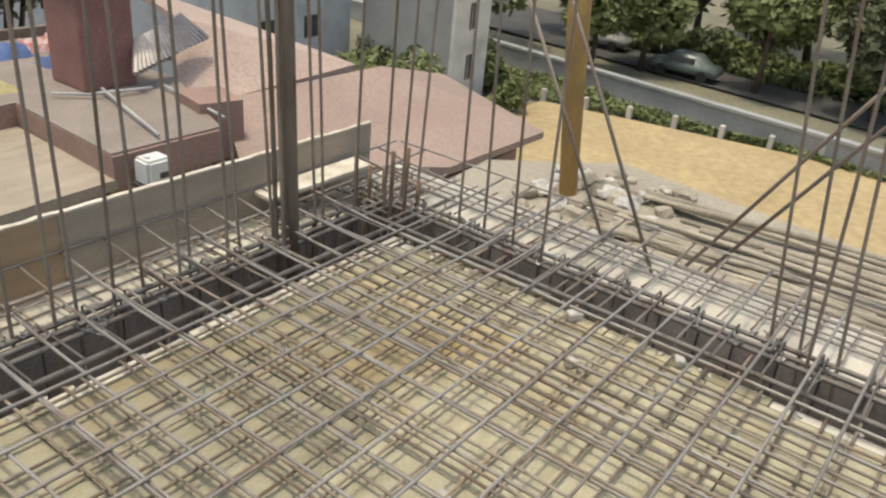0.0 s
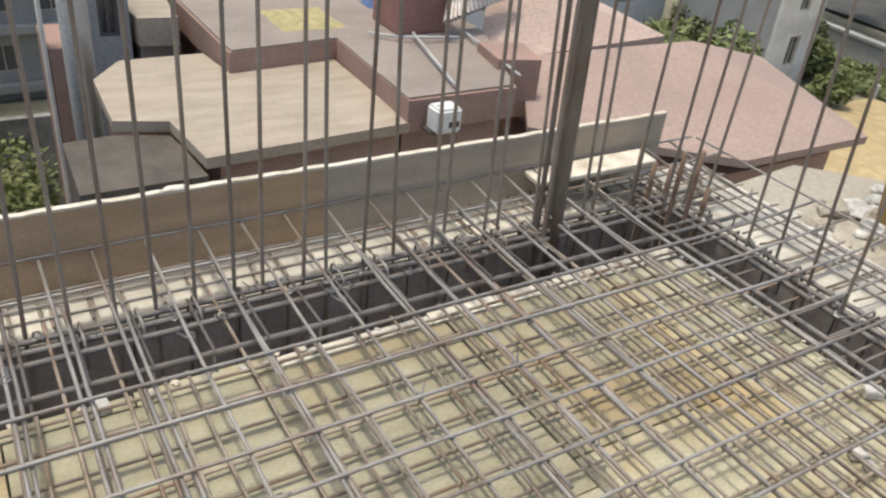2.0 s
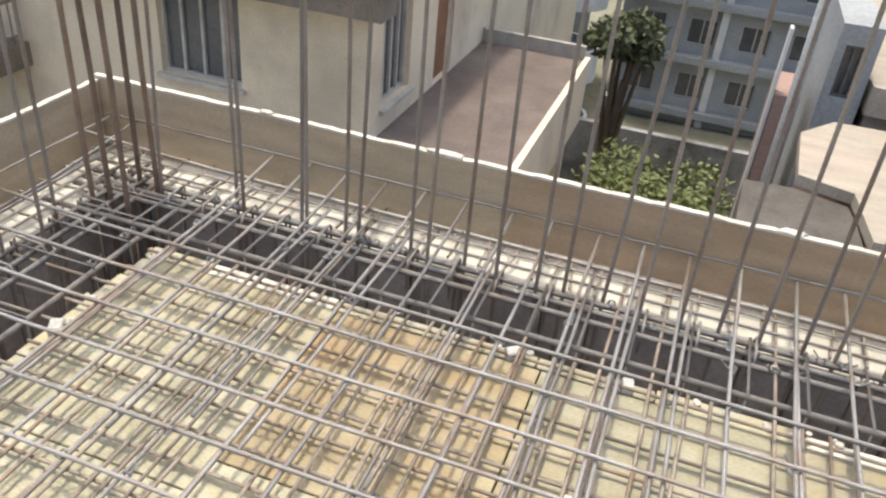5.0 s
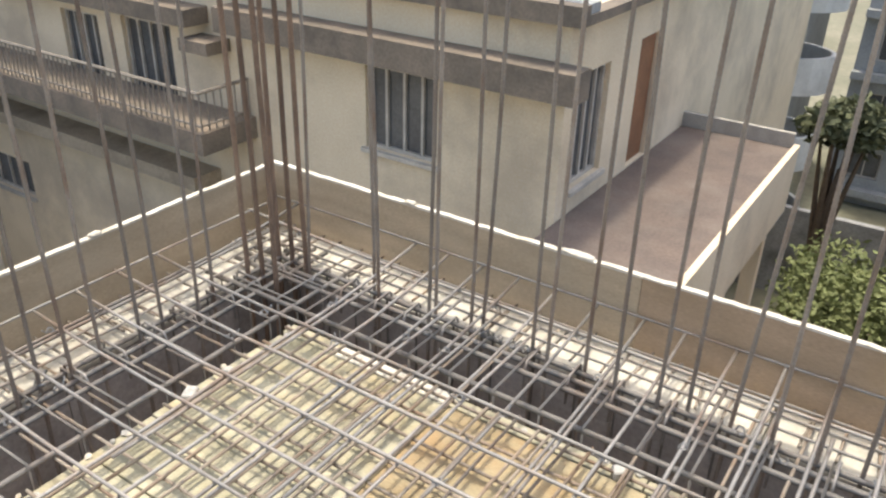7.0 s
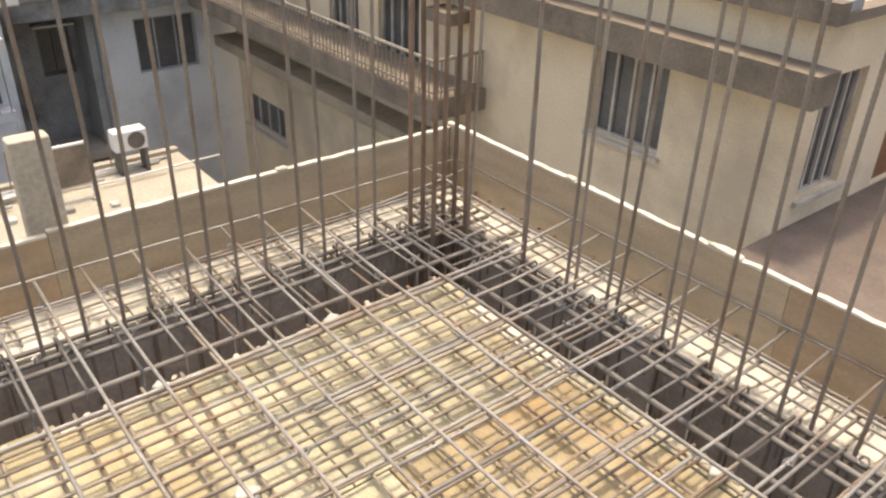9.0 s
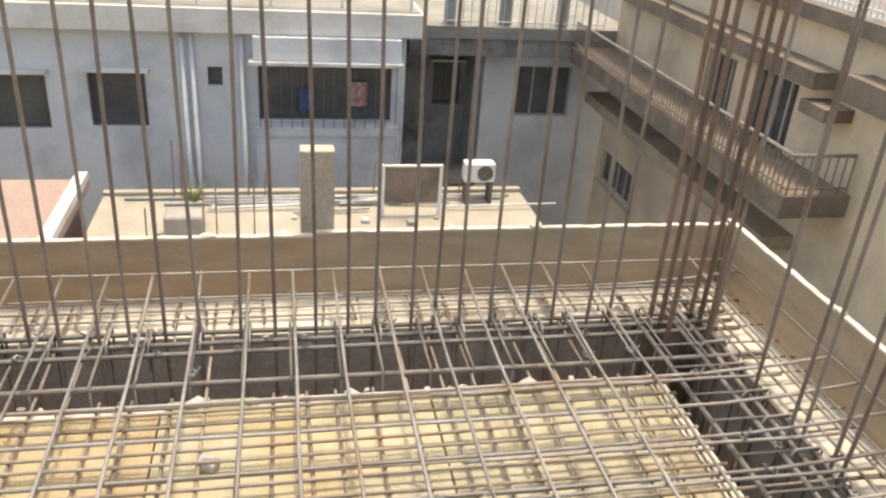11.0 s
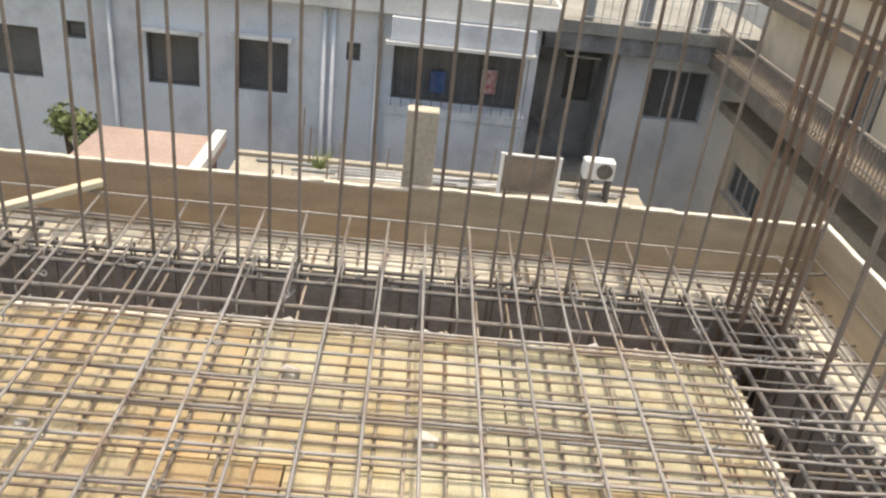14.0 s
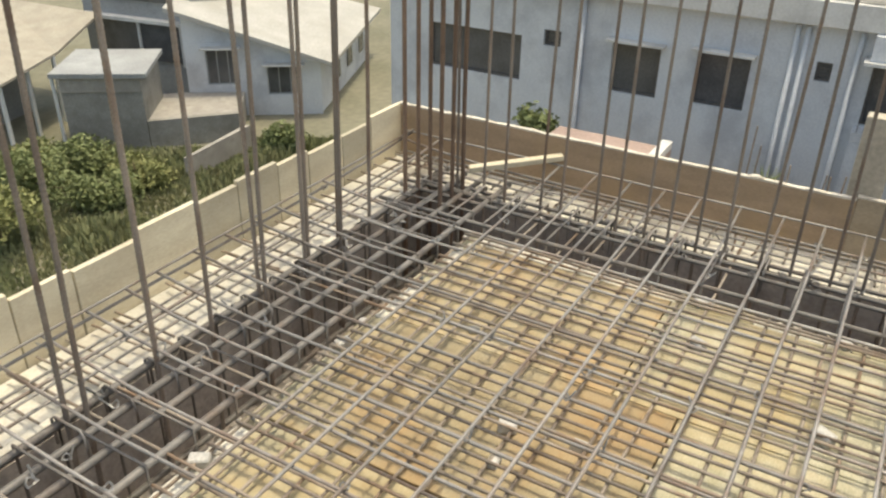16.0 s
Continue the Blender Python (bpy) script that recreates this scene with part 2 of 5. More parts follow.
def box(x0, y0, z0, x1, y1, z1, bevel=0.0, bm=None, seg=1):
    bm2 = bmesh.new()
    bmesh.ops.create_cube(bm2, size=1)
    bmesh.ops.scale(bm2, vec=(x1 - x0, y1 - y0, z1 - z0), verts=bm2.verts)
    bmesh.ops.translate(bm2, vec=((x0 + x1) / 2, (y0 + y1) / 2, (z0 + z1) / 2), verts=bm2.verts)
    if bevel:
        bmesh.ops.bevel(bm2, geom=list(bm2.edges), offset=bevel, segments=seg, affect="EDGES")
    if bm is None:
        return bm2
    me = bpy.data.meshes.new("tmp")
    bm2.to_mesh(me)
    bm2.free()
    bm.from_mesh(me)
    bpy.data.meshes.remove(me)
    return bm


def tube(points, r, sides=6, bm=None, r_end=None):
    """A round bar along a line of points."""
    bm = bm or bmesh.new()
    pts = [Vector(p) for p in points]
    rings = []
    for i, p in enumerate(pts):
        d = (pts[min(i + 1, len(pts) - 1)] - pts[max(i - 1, 0)]).normalized()
        u = d.orthogonal().normalized() if abs(d.z) > 0.9 else d.cross(Vector((0, 0, 1))).normalized()
        v = d.cross(u)
        rr = r if r_end is None else r + (r_end - r) * i / (len(pts) - 1)
        rings.append([bm.verts.new(p + rr * (math.cos(a) * u + math.sin(a) * v))
                      for a in (2 * math.pi * k / sides for k in range(sides))])
    for a, b in zip(rings, rings[1:]):
        for k in range(sides):
            bm.faces.new((a[k], a[(k + 1) % sides], b[(k + 1) % sides], b[k]))
    bm.faces.new(rings[0][::-1])
    bm.faces.new(rings[-1])
    return bm


def prism(outline, z0, z1, bm=None):
    """An upright solid on a plan outline."""
    bm = bm or bmesh.new()
    lo = [bm.verts.new((x, y, z0)) for x, y in outline]
    hi = [bm.verts.new((x, y, z1)) for x, y in outline]
    n = len(outline)
    bm.faces.new(lo[::-1])
    bm.faces.new(hi)
    for i in range(n):
        bm.faces.new((lo[i], lo[(i + 1) % n], hi[(i + 1) % n], hi[i]))
    bmesh.ops.recalc_face_normals(bm, faces=bm.faces)
    return bm


def shared(name, me, parent, m):
    ob = new(name, me)
    ob.parent = parent
    ob.matrix_local = m
    return ob


rng = random.Random(5)

# ---- plan of the slab ----
XW, YN, YS, XE = -1.90, 2.32, -1.36, 2.89      # inner faces of the edge boards
TW, TW2 = -1.31, -1.66                         # beam openings: inner and outer edge
TN, TN2 = 1.79, 2.085
TS, TS2 = -0.655, -1.06
TE, TE2 = 2.19, 2.49
GROUND = -10.0

# ---- ground ----
bm = bmesh.new()
bmesh.ops.create_grid(bm, x_segments=60, y_segments=60, size=400)
for v in bm.verts:
    v.co.z = GROUND - 0.02 + 0.15 * noise.noise(v.co * 0.05)
tagged(part("ground", bm, M_GROUND), "dull green and brown open ground between the houses", "ground", kind="structure")
tagged(part("sandy_yard", prism([(7, -25), (44.2, -25), (35.6, 19.5), (14, 20), (8, 6)], GROUND + 0.12, GROUND + 0.2), M_SAND),
       "yellow sandy bare yard below the building", "yard", kind="structure")
tagged(part("road", prism([(38, -60), (48, -60), (66, 90), (56, 90)], GROUND + 0.12, GROUND + 0.18), M_ROAD),
       "grey asphalt road behind the boundary wall", "road", kind="structure")

# ---- own building below the slab ----
own = thing("own_building", "lower storeys of the house under construction, plain cement", "building", kind="structure", at=(0.4, 0.5, GROUND))
bm = box(TW2 + 0.02, TS2 + 0.02, GROUND, TE2 - 0.02, TN2 - 0.02, -0.45)
bmesh.ops.translate(bm, vec=(-0.4, -0.5, -GROUND), verts=bm.verts)
part("lower_walls", bm, M_CONC, own)

# ---- formwork deck ----
deck = thing("floor", "plywood formwork deck, yellow-tan with orange stains and pale edges", "formwork deck", kind="structure")


def sheet(x0, x1, y0, y1, mat, name="plywood_sheet"):
    g = 0.0025
    dz = rng.uniform(-0.004, 0.0)
    part(name, box(x0 + g, y0 + g, dz - 0.018, x1 - g, y1 - g, dz, 0.002), mat, deck)


xs = [TW + 0.06]
while xs[-1] < TE - 0.061:
    xs.append(min(xs[-1] + 0.61, TE - 0.06))
for i in range(len(xs) - 1):
    ys = [TS + 0.06, 0.2 + 0.2 * (i % 2), 1.0 + 0.1 * (i % 3), TN - 0.06]
    for y0, y1 in zip(ys, ys[1:]):
        worn = xs[i] < -0.2 and y0 < 0.1 or -0.8 < xs[i] < -0.2 and y0 > 0.8
        sheet(xs[i], xs[i + 1], y0, y1, M_DECK_ORANGE if worn else M_DECK)


def strip(x0, x1, y0, y1, n, mat, name):
    for k in range(n):
        if x1 - x0 > y1 - y0:
            sheet(x0 + (x1 - x0) * k / n, x0 + (x1 - x0) * (k + 1) / n, y0, y1, mat, name)
        else:
            sheet(x0, x1, y0 + (y1 - y0) * k / n, y0 + (y1 - y0) * (k + 1) / n, mat, name)


# pale uneven boards round the inner edge of the beam openings
def ragged(alongx, a0, a1, c, inward):
    a = a0
    while a < a1 - 0.02:
        b = min(a + rng.uniform(0.12, 0.5), a1)
        if a1 - b < 0.06:
            b = a1
        m = M_DECK_PALE if rng.random() < 0.62 else M_DECK
        lip = rng.uniform(-0.012, 0.004)
        u, v = sorted((c + inward * 0.06, c - inward * lip))
        sheet(*((a, b, u, v) if alongx else (u, v, a, b)), m, "edge_board")
        a = b


ragged(True, TW, TE, TN, -1)
ragged(True, TW, TE, TS, 1)
ragged(False, TS + 0.075, TN - 0.075, TW, 1)
ragged(False, TS + 0.075, TN - 0.075, TE, -1)
# overhang outside the beams
strip(XW, XE, TN2, YN, 7, M_DECK_PALE, "overhang_sheet")
strip(XW, XE, YS, TS2, 7, M_DECK_PALE, "overhang_sheet")
strip(XW, TW2, TS2, TN2, 5, M_DECK_PALE, "overhang_sheet")
strip(TE2, XE, TS2, TN2, 5, M_DECK_PALE, "overhang_sheet")

# beam boxes: dark trenches below the deck
D = -0.42
for nm, (x0, x1, y0, y1) in {"beam_soffit_north": (TW2, TE2, TN, TN2), "beam_soffit_south": (TW2, TE2, TS2, TS),
                             "beam_soffit_west": (TW2, TW, TS, TN), "beam_soffit_east": (TE, TE2, TS, TN)}.items():
    part("beam_soffit", box(x0 + .004, y0 + .004, D - 0.02, x1 - .004, y1 - .004, D), M_SHUTTER, deck)
T = 0.018
for x0, x1, y0, y1 in ((TW, TE, TN - T, TN), (TW, TE, TS, TS + T), (TW, TW + T, TS + T, TN - T), (TE - T, TE, TS + T, TN - T),
                       (TW2 - T, TE2 + T, TN2, TN2 + T), (TW2 - T, TE2 + T, TS2 - T, TS2),
                       (TW2 - T, TW2, TS2, TN2), (TE2, TE2 + T, TS2, TN2)):
    part("beam_side", box(x0, y0, D, x1, y1, -0.024), M_SHUTTER, deck)


# edge boards
def edge_board(name, x0, y0, x1, y1, h, mat, label, edge=True, z0=-0.03):
    t = tagged(new(name), label, "formwork board", "edge formwork boards", kind="structure")
    t.location = (x0, y0, 0)
    alongx = abs(x1 - x0) > abs(y1 - y0)
    bm = box(0, 0, z0, x1 - x0, y1 - y0, h - 0.004, 0.002)
    part("board_face", bm, mat, t)
    if edge:
        # ragged pale top edge
        n = 40
        bm = bmesh.new()
        L = (x1 - x0) if alongx else (y1 - y0)
        W = (y1 - y0) if alongx else (x1 - x0)
        rows = []
        for i in range(n + 1):
            s = L * i / n
            zz = h + rng.choice((0, 0, 0.001, -0.001, -0.003))
            quad = []
            for w, z in ((-0.001, h - 0.008), (-0.001, zz), (W + 0.001, zz), (W + 0.001, h - 0.008)):
                quad.append(bm.verts.new((s, w, z) if alongx else (w, s, z)))
            rows.append(quad)
        for a, b in zip(rows, rows[1:]):
            for k in range(4):
                bm.faces.new((a[k], a[(k + 1) % 4], b[(k + 1) % 4], b[k]))
        bm.faces.new(rows[0])
        bm.faces.new(rows[-1][::-1])
        bmesh.ops.recalc_face_normals(bm, faces=bm.faces)
        part("raw_edge", bm, M_PLYEDGE, t, "pale raw plywood edge")
    return t


for x0, x1, h, bmat in ((XW - 0.02, -0.311, 0.289, M_BOARD), (-0.31, 1.039, 0.291, M_BOARD_WARM), (1.04, 2.6, 0.288, M_BOARD_GREY)):
    edge_board("formwork_board", x0, YN - 0.02, x1, YN, h - 0.006, bmat, "brown plywood edge board standing along the overhang")
for y0, y1, h, bmat in ((-1.375, 0.669, 0.254, M_BOARD_WARM), (0.67, YN - 0.022, 0.268, M_BOARD)):
    edge_board("formwork_board", XW - 0.02, y0, XW, y1, h, bmat, "brown plywood edge board standing along the overhang")
x = XW
while x < 2.6:
    w = rng.uniform(0.18, 0.32)
    edge_board("formwork_board", x, YS - 0.025, x + w - 0.005, YS - rng.uniform(0, 0.006), 0.25 + rng.uniform(-0.02, 0.018), M_BOARD_PALE,
               "pale timber edge board in a row", edge=False)
    x += w

# ---- reinforcement ----
variants = {}


def bar_mesh(length, r, mat, wav=0.006, seg=9, sides=6, lift=0.0):
    """A slightly wavy bar; lift raises its two ends."""
    if lift:
        seg = 16
    key = (round(length, 2), r, mat.name, lift, rng.randrange(4))
    if key not in variants:
        o = rng.uniform(0, 99)
        pts = [(length * i / seg, wav * noise.noise((i * 0.45, o, 0)), 0.5 * wav * noise.noise((i * 0.5, o, 7)) + lift * max(0, 1 - min(i, seg - i) / seg * length / 0.55) ** 1.5) for i in range(seg + 1)]
        variants[key] = mesh_of(tube(pts, r, sides), "rebar", mat, True)
    return variants[key]


def run_bar(parent, x0, y0, x1, y1, z, r, mat, name="rebar", wav=0.006, lift=0.0):
    L = math.hypot(x1 - x0, y1 - y0)
    return shared(name, bar_mesh(L, r, mat, wav, lift=lift), parent,
                  Matrix.Translation((x0, y0, z)) @ Matrix.Rotation(math.atan2(y1 - y0, x1 - x0), 4, "Z"))


def over_beam(v, pairs):
    return any(a - 0.012 < v < b + 0.012 for a, b in pairs)


top_mat = thing("rebar_mat", "grey steel rebar mat, upper layer tied over the deck", "rebar mat", "slab reinforcement")
low_mat = thing("rebar_mat", "brownish dusty steel rebar mat lying close to the deck", "rebar mat", "slab reinforcement")
xk = 0.155 - 0.147 * 13
while xk < XE - 0.1:
    j = rng.uniform(-0.012, 0.012)
    if over_beam(xk, ((TW2, TW), (TE, TE2))):
        xk += 0.147
        continue
    run_bar(top_mat, xk + j, YS + 0.08, xk + rng.uniform(-0.012, 0.012), YN + 0.02 + rng.uniform(-0.05, -0.022), 0.0945, 0.0056, M_BAR, lift=0.045)
    if rng.random() < 0.45:
        run_bar(top_mat, xk + 0.02, TN - 0.75 + rng.uniform(-.1, .1), xk + 0.018, TN2 + rng.uniform(0.02, 0.1), 0.0905, 0.0056, M_BAR)
    xk += 0.147
yk = 0.59 - 0.155 * 12


while yk < YN - 0.05:
    if over_beam(yk, ((TS2, TS), (TN, TN2))):
        yk += 0.155
        continue
    run_bar(top_mat, XW + 0.02 + rng.uniform(0, 0.03), yk + rng.uniform(-0.012, 0.012), XE - 0.05, yk + rng.uniform(-0.012, 0.012), 0.106, 0.0056, M_BAR, lift=0.026)
    yk += 0.155
# lower layer
xk = XW + 0.12
while xk < XE - 0.1:
    if over_beam(xk, ((XW, TW), (TE, XE))):
        xk += 0.09
        continue
    across = rng.random() < 0.35
    run_bar(low_mat, xk, YS + 0.05 if across else TS + 0.02, xk + rng.uniform(-0.02, 0.02), YN - 0.05 if across else TN - 0.02, 0.034, 0.0052, M_BAR_LOW, wav=0.012)
    if rng.random() < 0.75:
        d2 = rng.uniform(0.03, 0.05)
        run_bar(low_mat, xk + d2, TS + 0.03, xk + d2 + rng.uniform(-0.02, 0.02), TN - 0.03, 0.035, 0.0052, M_BAR_LOW, wav=0.012)
    xk += 0.108 + rng.uniform(-0.015, 0.015)
yk = YS + 0.1
while yk < YN - 0.05:
    if over_beam(yk, ((YS, TS), (TN, YN))):
        yk += 0.08
        continue
    across = rng.random() < 0.35
    run_bar(low_mat, XW + 0.06 if across else TW + 0.02, yk, XE - 0.08 if across else TE - 0.02, yk + rng.uniform(-0.02, 0.02), 0.022, 0.0052, M_BAR_LOW, wav=0.012)
    yk += 0.1 + rng.uniform(-0.015, 0.015)
# distribution bars along the overhang, and one lying on the bar tips
for s, z in ((0.035, 0.145), (0.075, 0.046), (0.135, 0.045), (0.195, 0.046)):
    run_bar(top_mat, XW + 0.03, YN - s, XE - 0.1, YN - s + 0.01, z, 0.0045, M_BAR)
    run_bar(top_mat, XW + s, YS + 0.05, XW + s + 0.01, YN - 0.04, z - (0.009 if z > 0.1 else 0), 0.0045, M_BAR)
    run_bar(top_mat, XW + 0.03, YS + s + 0.05, XE - 0.1, YS + s + 0.06, z, 0.0045, M_BAR)
    run_bar(top_mat, XE - s - 0.05, YS + 0.05, XE - s - 0.05, YN - 0.04, z, 0.0045, M_BAR)


# short cross bars over the overhang
xk = XW + 0.09
while xk < XE - 0.1:
    for y0, y1 in ((YS + 0.02, TS2 - 0.01), (TN2 + 0.01, YN - 0.03)):
        run_bar(low_mat, xk + rng.uniform(-0.015, 0.015), y0, xk + rng.uniform(-0.015, 0.015), y1, 0.034, 0.0046, M_BAR_LOW, "cross_bar")
    xk += 0.098
yk = YS + 0.12
while yk < YN - 0.1:
    run_bar(low_mat, TE2 + 0.01, yk + rng.uniform(-0.015, 0.015), XE - 0.04, yk + rng.uniform(-0.015, 0.015), 0.034, 0.0046, M_BAR_LOW, "cross_bar")
    run_bar(low_mat, XW + 0.03, yk + rng.uniform(-0.015, 0.015), TW2 - 0.01, yk + rng.uniform(-0.015, 0.015), 0.034, 0.0046, M_BAR_LOW, "cross_bar")
    yk += 0.102


# beam cages
def beam_cage(alongx, a0, a1, c0, c1, label, fractions, r):
    """Main bars at fractions of the width from c0 (outer side) to c1, with hooked stirrups."""
    t = thing("beam_cage", label, "beam cage", "beam reinforcement")
    w = c1 - c0

    def pt(c, z):
        return (0, c, z) if alongx else (c, 0, z)
    for f, z in fractions:
        c = c0 + w * f
        if alongx:
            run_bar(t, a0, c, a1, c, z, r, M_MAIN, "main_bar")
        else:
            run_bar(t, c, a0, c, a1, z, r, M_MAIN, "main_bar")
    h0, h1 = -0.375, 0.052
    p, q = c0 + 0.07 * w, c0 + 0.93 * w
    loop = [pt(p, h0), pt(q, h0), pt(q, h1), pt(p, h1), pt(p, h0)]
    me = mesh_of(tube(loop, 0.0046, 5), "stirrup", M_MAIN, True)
    # hooked end bent over the outer bars
    g = c0 + 0.40 * w
    hk = [pt(p, h1 - 0.085), pt(p, h1 + 0.004), pt(p + (g - p) * 0.12, h1 + 0.016), pt(g - (g - p) * 0.12, h1 + 0.014), pt(g, h1 - 0.005), pt(g, h1 - 0.08)]
    hook = mesh_of(tube(hk, 0.0046, 5), "stirrup_hook", M_BAR, True)
    s = a0 + 0.08
    while s < a1 - 0.05:
        v = (s, 0, 0) if alongx else (0, s, 0)
        shared("stirrup", me, t, Matrix.Translation(v))
        if rng.random() < 0.8:
            d = rng.uniform(0.008, 0.02)
            shared("stirrup_hook", hook, t, Matrix.Translation((s + d, 0, rng.uniform(-0.006, 0.004)) if alongx else (0, s + d, rng.uniform(-0.006, 0.004))))
        s += rng.uniform(0.125, 0.165)
    return t


THREE = ((0.1, 0.036), (0.27, 0.034), (0.44, 0.036), (0.92, 0.038), (0.14, -0.36), (0.5, -0.36), (0.86, -0.36))
FOUR = ((0.1, 0.036), (0.34, 0.034), (0.58, 0.034), (0.9, 0.036), (0.14, -0.36), (0.5, -0.36), (0.86, -0.36))
beam_cage(True, TW2 - 0.1, TE2 + 0.15, TN2, TN, "steel beam cage with hooked stirrups in the dark beam opening", THREE, 0.0095)
beam_cage(True, TW2 - 0.1, TE2 + 0.15, TS2, TS, "thick steel beam cage with hooked stirrups in the dark beam opening", FOUR, 0.0125)
beam_cage(False, TS2 - 0.05, TN2 + 0.1, TW2, TW, "steel beam cage with hooked stirrups in the dark beam opening", THREE, 0.0085)
beam_cage(False, TS2 - 0.05, TN2 + 0.1, TE2, TE, "steel beam cage with hooked stirrups in the dark beam opening", THREE, 0.0095)

# upright dowels
def ribbed(pts, r, sides):
    """A standing bar with a rib round every third ring."""
    bm = bmesh.new()
    rings = []
    for i, p in enumerate(pts):
        rr = r * (1.13 if i % 3 == 0 else 0.97)
        rings.append([bm.verts.new((p.x + rr * math.cos(a), p.y + rr * math.sin(a), p.z + 0.3 * r * math.sin(a)))
                      for a in (2 * math.pi * k / sides for k in range(sides))])
    for a, b in zip(rings, rings[1:]):
        for k in range(sides):
            bm.faces.new((a[k], a[(k + 1) % sides], b[(k + 1) % sides], b[k]))
    bm.faces.new(rings[0][::-1])
    bm.faces.new(rings[-1])
    return bm


dowel_meshes = {}


def dowel(x, y, lean=0.0, axis="x", h=2.4, r=0.0062, mat=None, z0=-0.36, label="dark ribbed steel bar standing upright from the beam"):
    mat = mat or M_DOWEL
    key = (h, r, mat.name, rng.randrange(5))
    if key not in dowel_meshes:
        o = rng.uniform(0, 99)
        dowel_meshes[key] = mesh_of(ribbed([Vector((0.012 * noise.noise((z * 0.7, o, 0)), 0.012 * noise.noise((z * 0.7, o, 5)), z))
                                            for z in np.arange(0, h - z0, 0.0055)], r, 7), "dowel", mat, True)
    ob = new("upright_rebar", dowel_meshes[key])
    sh = Matrix.Identity(4)
    if axis == "x":
        sh[0][2] = lean
    else:
        sh[1][2] = lean
    ang = math.atan(lean)
    rot = Matrix.Rotation(ang, 4, "Y") if axis == "x" else Matrix.Rotation(-ang, 4, "X")
    ob.matrix_world = Matrix.Translation((x, y, 0)) @ rot @ Matrix.Translation((0, 0, z0))
    return tagged(ob, label, "rebar", "upright bars round the slab")


NORTH = [(-1.47, 2.05, .022), (-1.18, 2.06, 0), (-1.13, 2.02, -.014), (-.92, 2.06, 0), (-.9, 1.99, .007), (-.78, 2.06, .004),
         (-.73, 2.06, .018), (-.55, 2.06, -.008), (-.48, 2.02, .004), (-.37, 2.06, .006), (-.25, 2.0, -.017), (-.13, 2.03, .005),
         (-.05, 2.06, 0), (.07, 2.06, .032), (.18, 2.06, -.004), (.3, 2.05, 0), (.41, 2.06, 0), (.52, 2.06, 0),
         (.64, 2.06, .004), (.73, 2.06, 0), (.86, 2.06, .002), (.94, 2.06, -.023), (1.06, 2.05, .006)]
for x, y, l in NORTH:
    dowel(x, y, l)
for x, y, l in ((1.18, 2.06, -.034), (1.32, 2.05, -.03), (1.37, 2.06, -.02), (1.53, 2.05, -.018), (1.6, 2.06, -.05), (1.74, 2.03, -.06),
                (1.99, 2.05, -.06), (2.04, 2.06, -.05), (2.21, 2.04, .01), (2.3, 1.95, .02), (2.44, 1.97, .04), (2.46, 1.9, .05)):
    dowel(x, y, l)
for k, y in enumerate((-.87, -.75, -.63, -.48, -.38, -.24, -.14, -.03, .07, .18, .29, .42, .53, .66, .77, .87, .98, 1.07, 1.15, 1.27, 1.39, 1.5, 1.62, 1.72)):
    dowel(-1.585 - 0.04 * (k % 2), y, rng.uniform(-0.015, 0.012), "y")
for x, y, l in ((.26, -.97, -.043), (.31, -1.0, -.035), (.01, -.98, -.023), (-.01, -1.01, -.022), (-.22, -.99, -.021), (-.47, -1.02, -.014), (-.48, -.99, -.033),
                (-.74, -1.03, -.012), (-.76, -1.03, -.029), (-.94, -1.03, -.032), (-.92, -1.0, -.035), (-1.15, -1.03, -.018), (.55, -.98, -.02), (.6, -1.0, -.01)):
    dowel(x, y, l, r=0.0078)
for x, y, l in ((2.45, 1.65, .015), (2.46, 1.52, .05), (2.44, 1.36, .05), (2.4, 1.2, .02), (2.46, .3, .12), (2.46, .2, .12), (2.4, .16, .06), (2.46, .08, .1)):
    dowel(x, y, l, "y")
# bars leaning over the outer edge
for a, b in (((2.8, 1.12, 0), (2.82, 1.75, 1.1)), ((2.7, 0.85, 0), (2.72, 1.5, 1.15)), ((2.82, 0.76, 0.02), (2.82, 0.1, 1.15)), ((2.84, .68, 0.02), (2.84, -0.03, 1.15))):
    d = Vector(b) - Vector(a)
    tagged(part("leaning_rebar", tube([a, Vector(a) + d * 0.5 + Vector((0, 0, 0.01)), b], 0.008, 7), M_DOWEL, smooth=True),
           "bent steel bar leaning out of the beam edge", "rebar", "leaning bars")


def column_cage(x, y, w, d, n, h, mat, label, z0=-0.36, leanx=0.0, tie=0.0):
    t = thing("column_cage", label, "column cage", "column reinforcement", at=(x, y, 0))
    pts = [(-w / 2, -d / 2), (w / 2, -d / 2), (w / 2, d / 2), (-w / 2, d / 2), (0, -d / 2), (0, d / 2)][:n]
    for px, py in pts:
        o = rng.uniform(0, 99)
        part("column_bar", tube([(px + leanx * z + 0.01 * noise.noise((z, o, 0)), py + 0.01 * noise.noise((z, o, 3)), z)
                                 for z in np.linspace(z0, h + rng.uniform(-.15, .15), 8)], 0.0095, 7), mat, t, smooth=True)
    if tie:
        z = -0.2
        while z < h - 0.1:
            lx = leanx * z
            part("column_tie", tube([(lx + a, b, z) for a, b in ((-w / 2, -d / 2), (w / 2, -d / 2), (w / 2, d / 2), (-w / 2, d / 2), (-w / 2, -d / 2))], 0.0045, 5), mat, t, smooth=True)
            z += tie
    return t


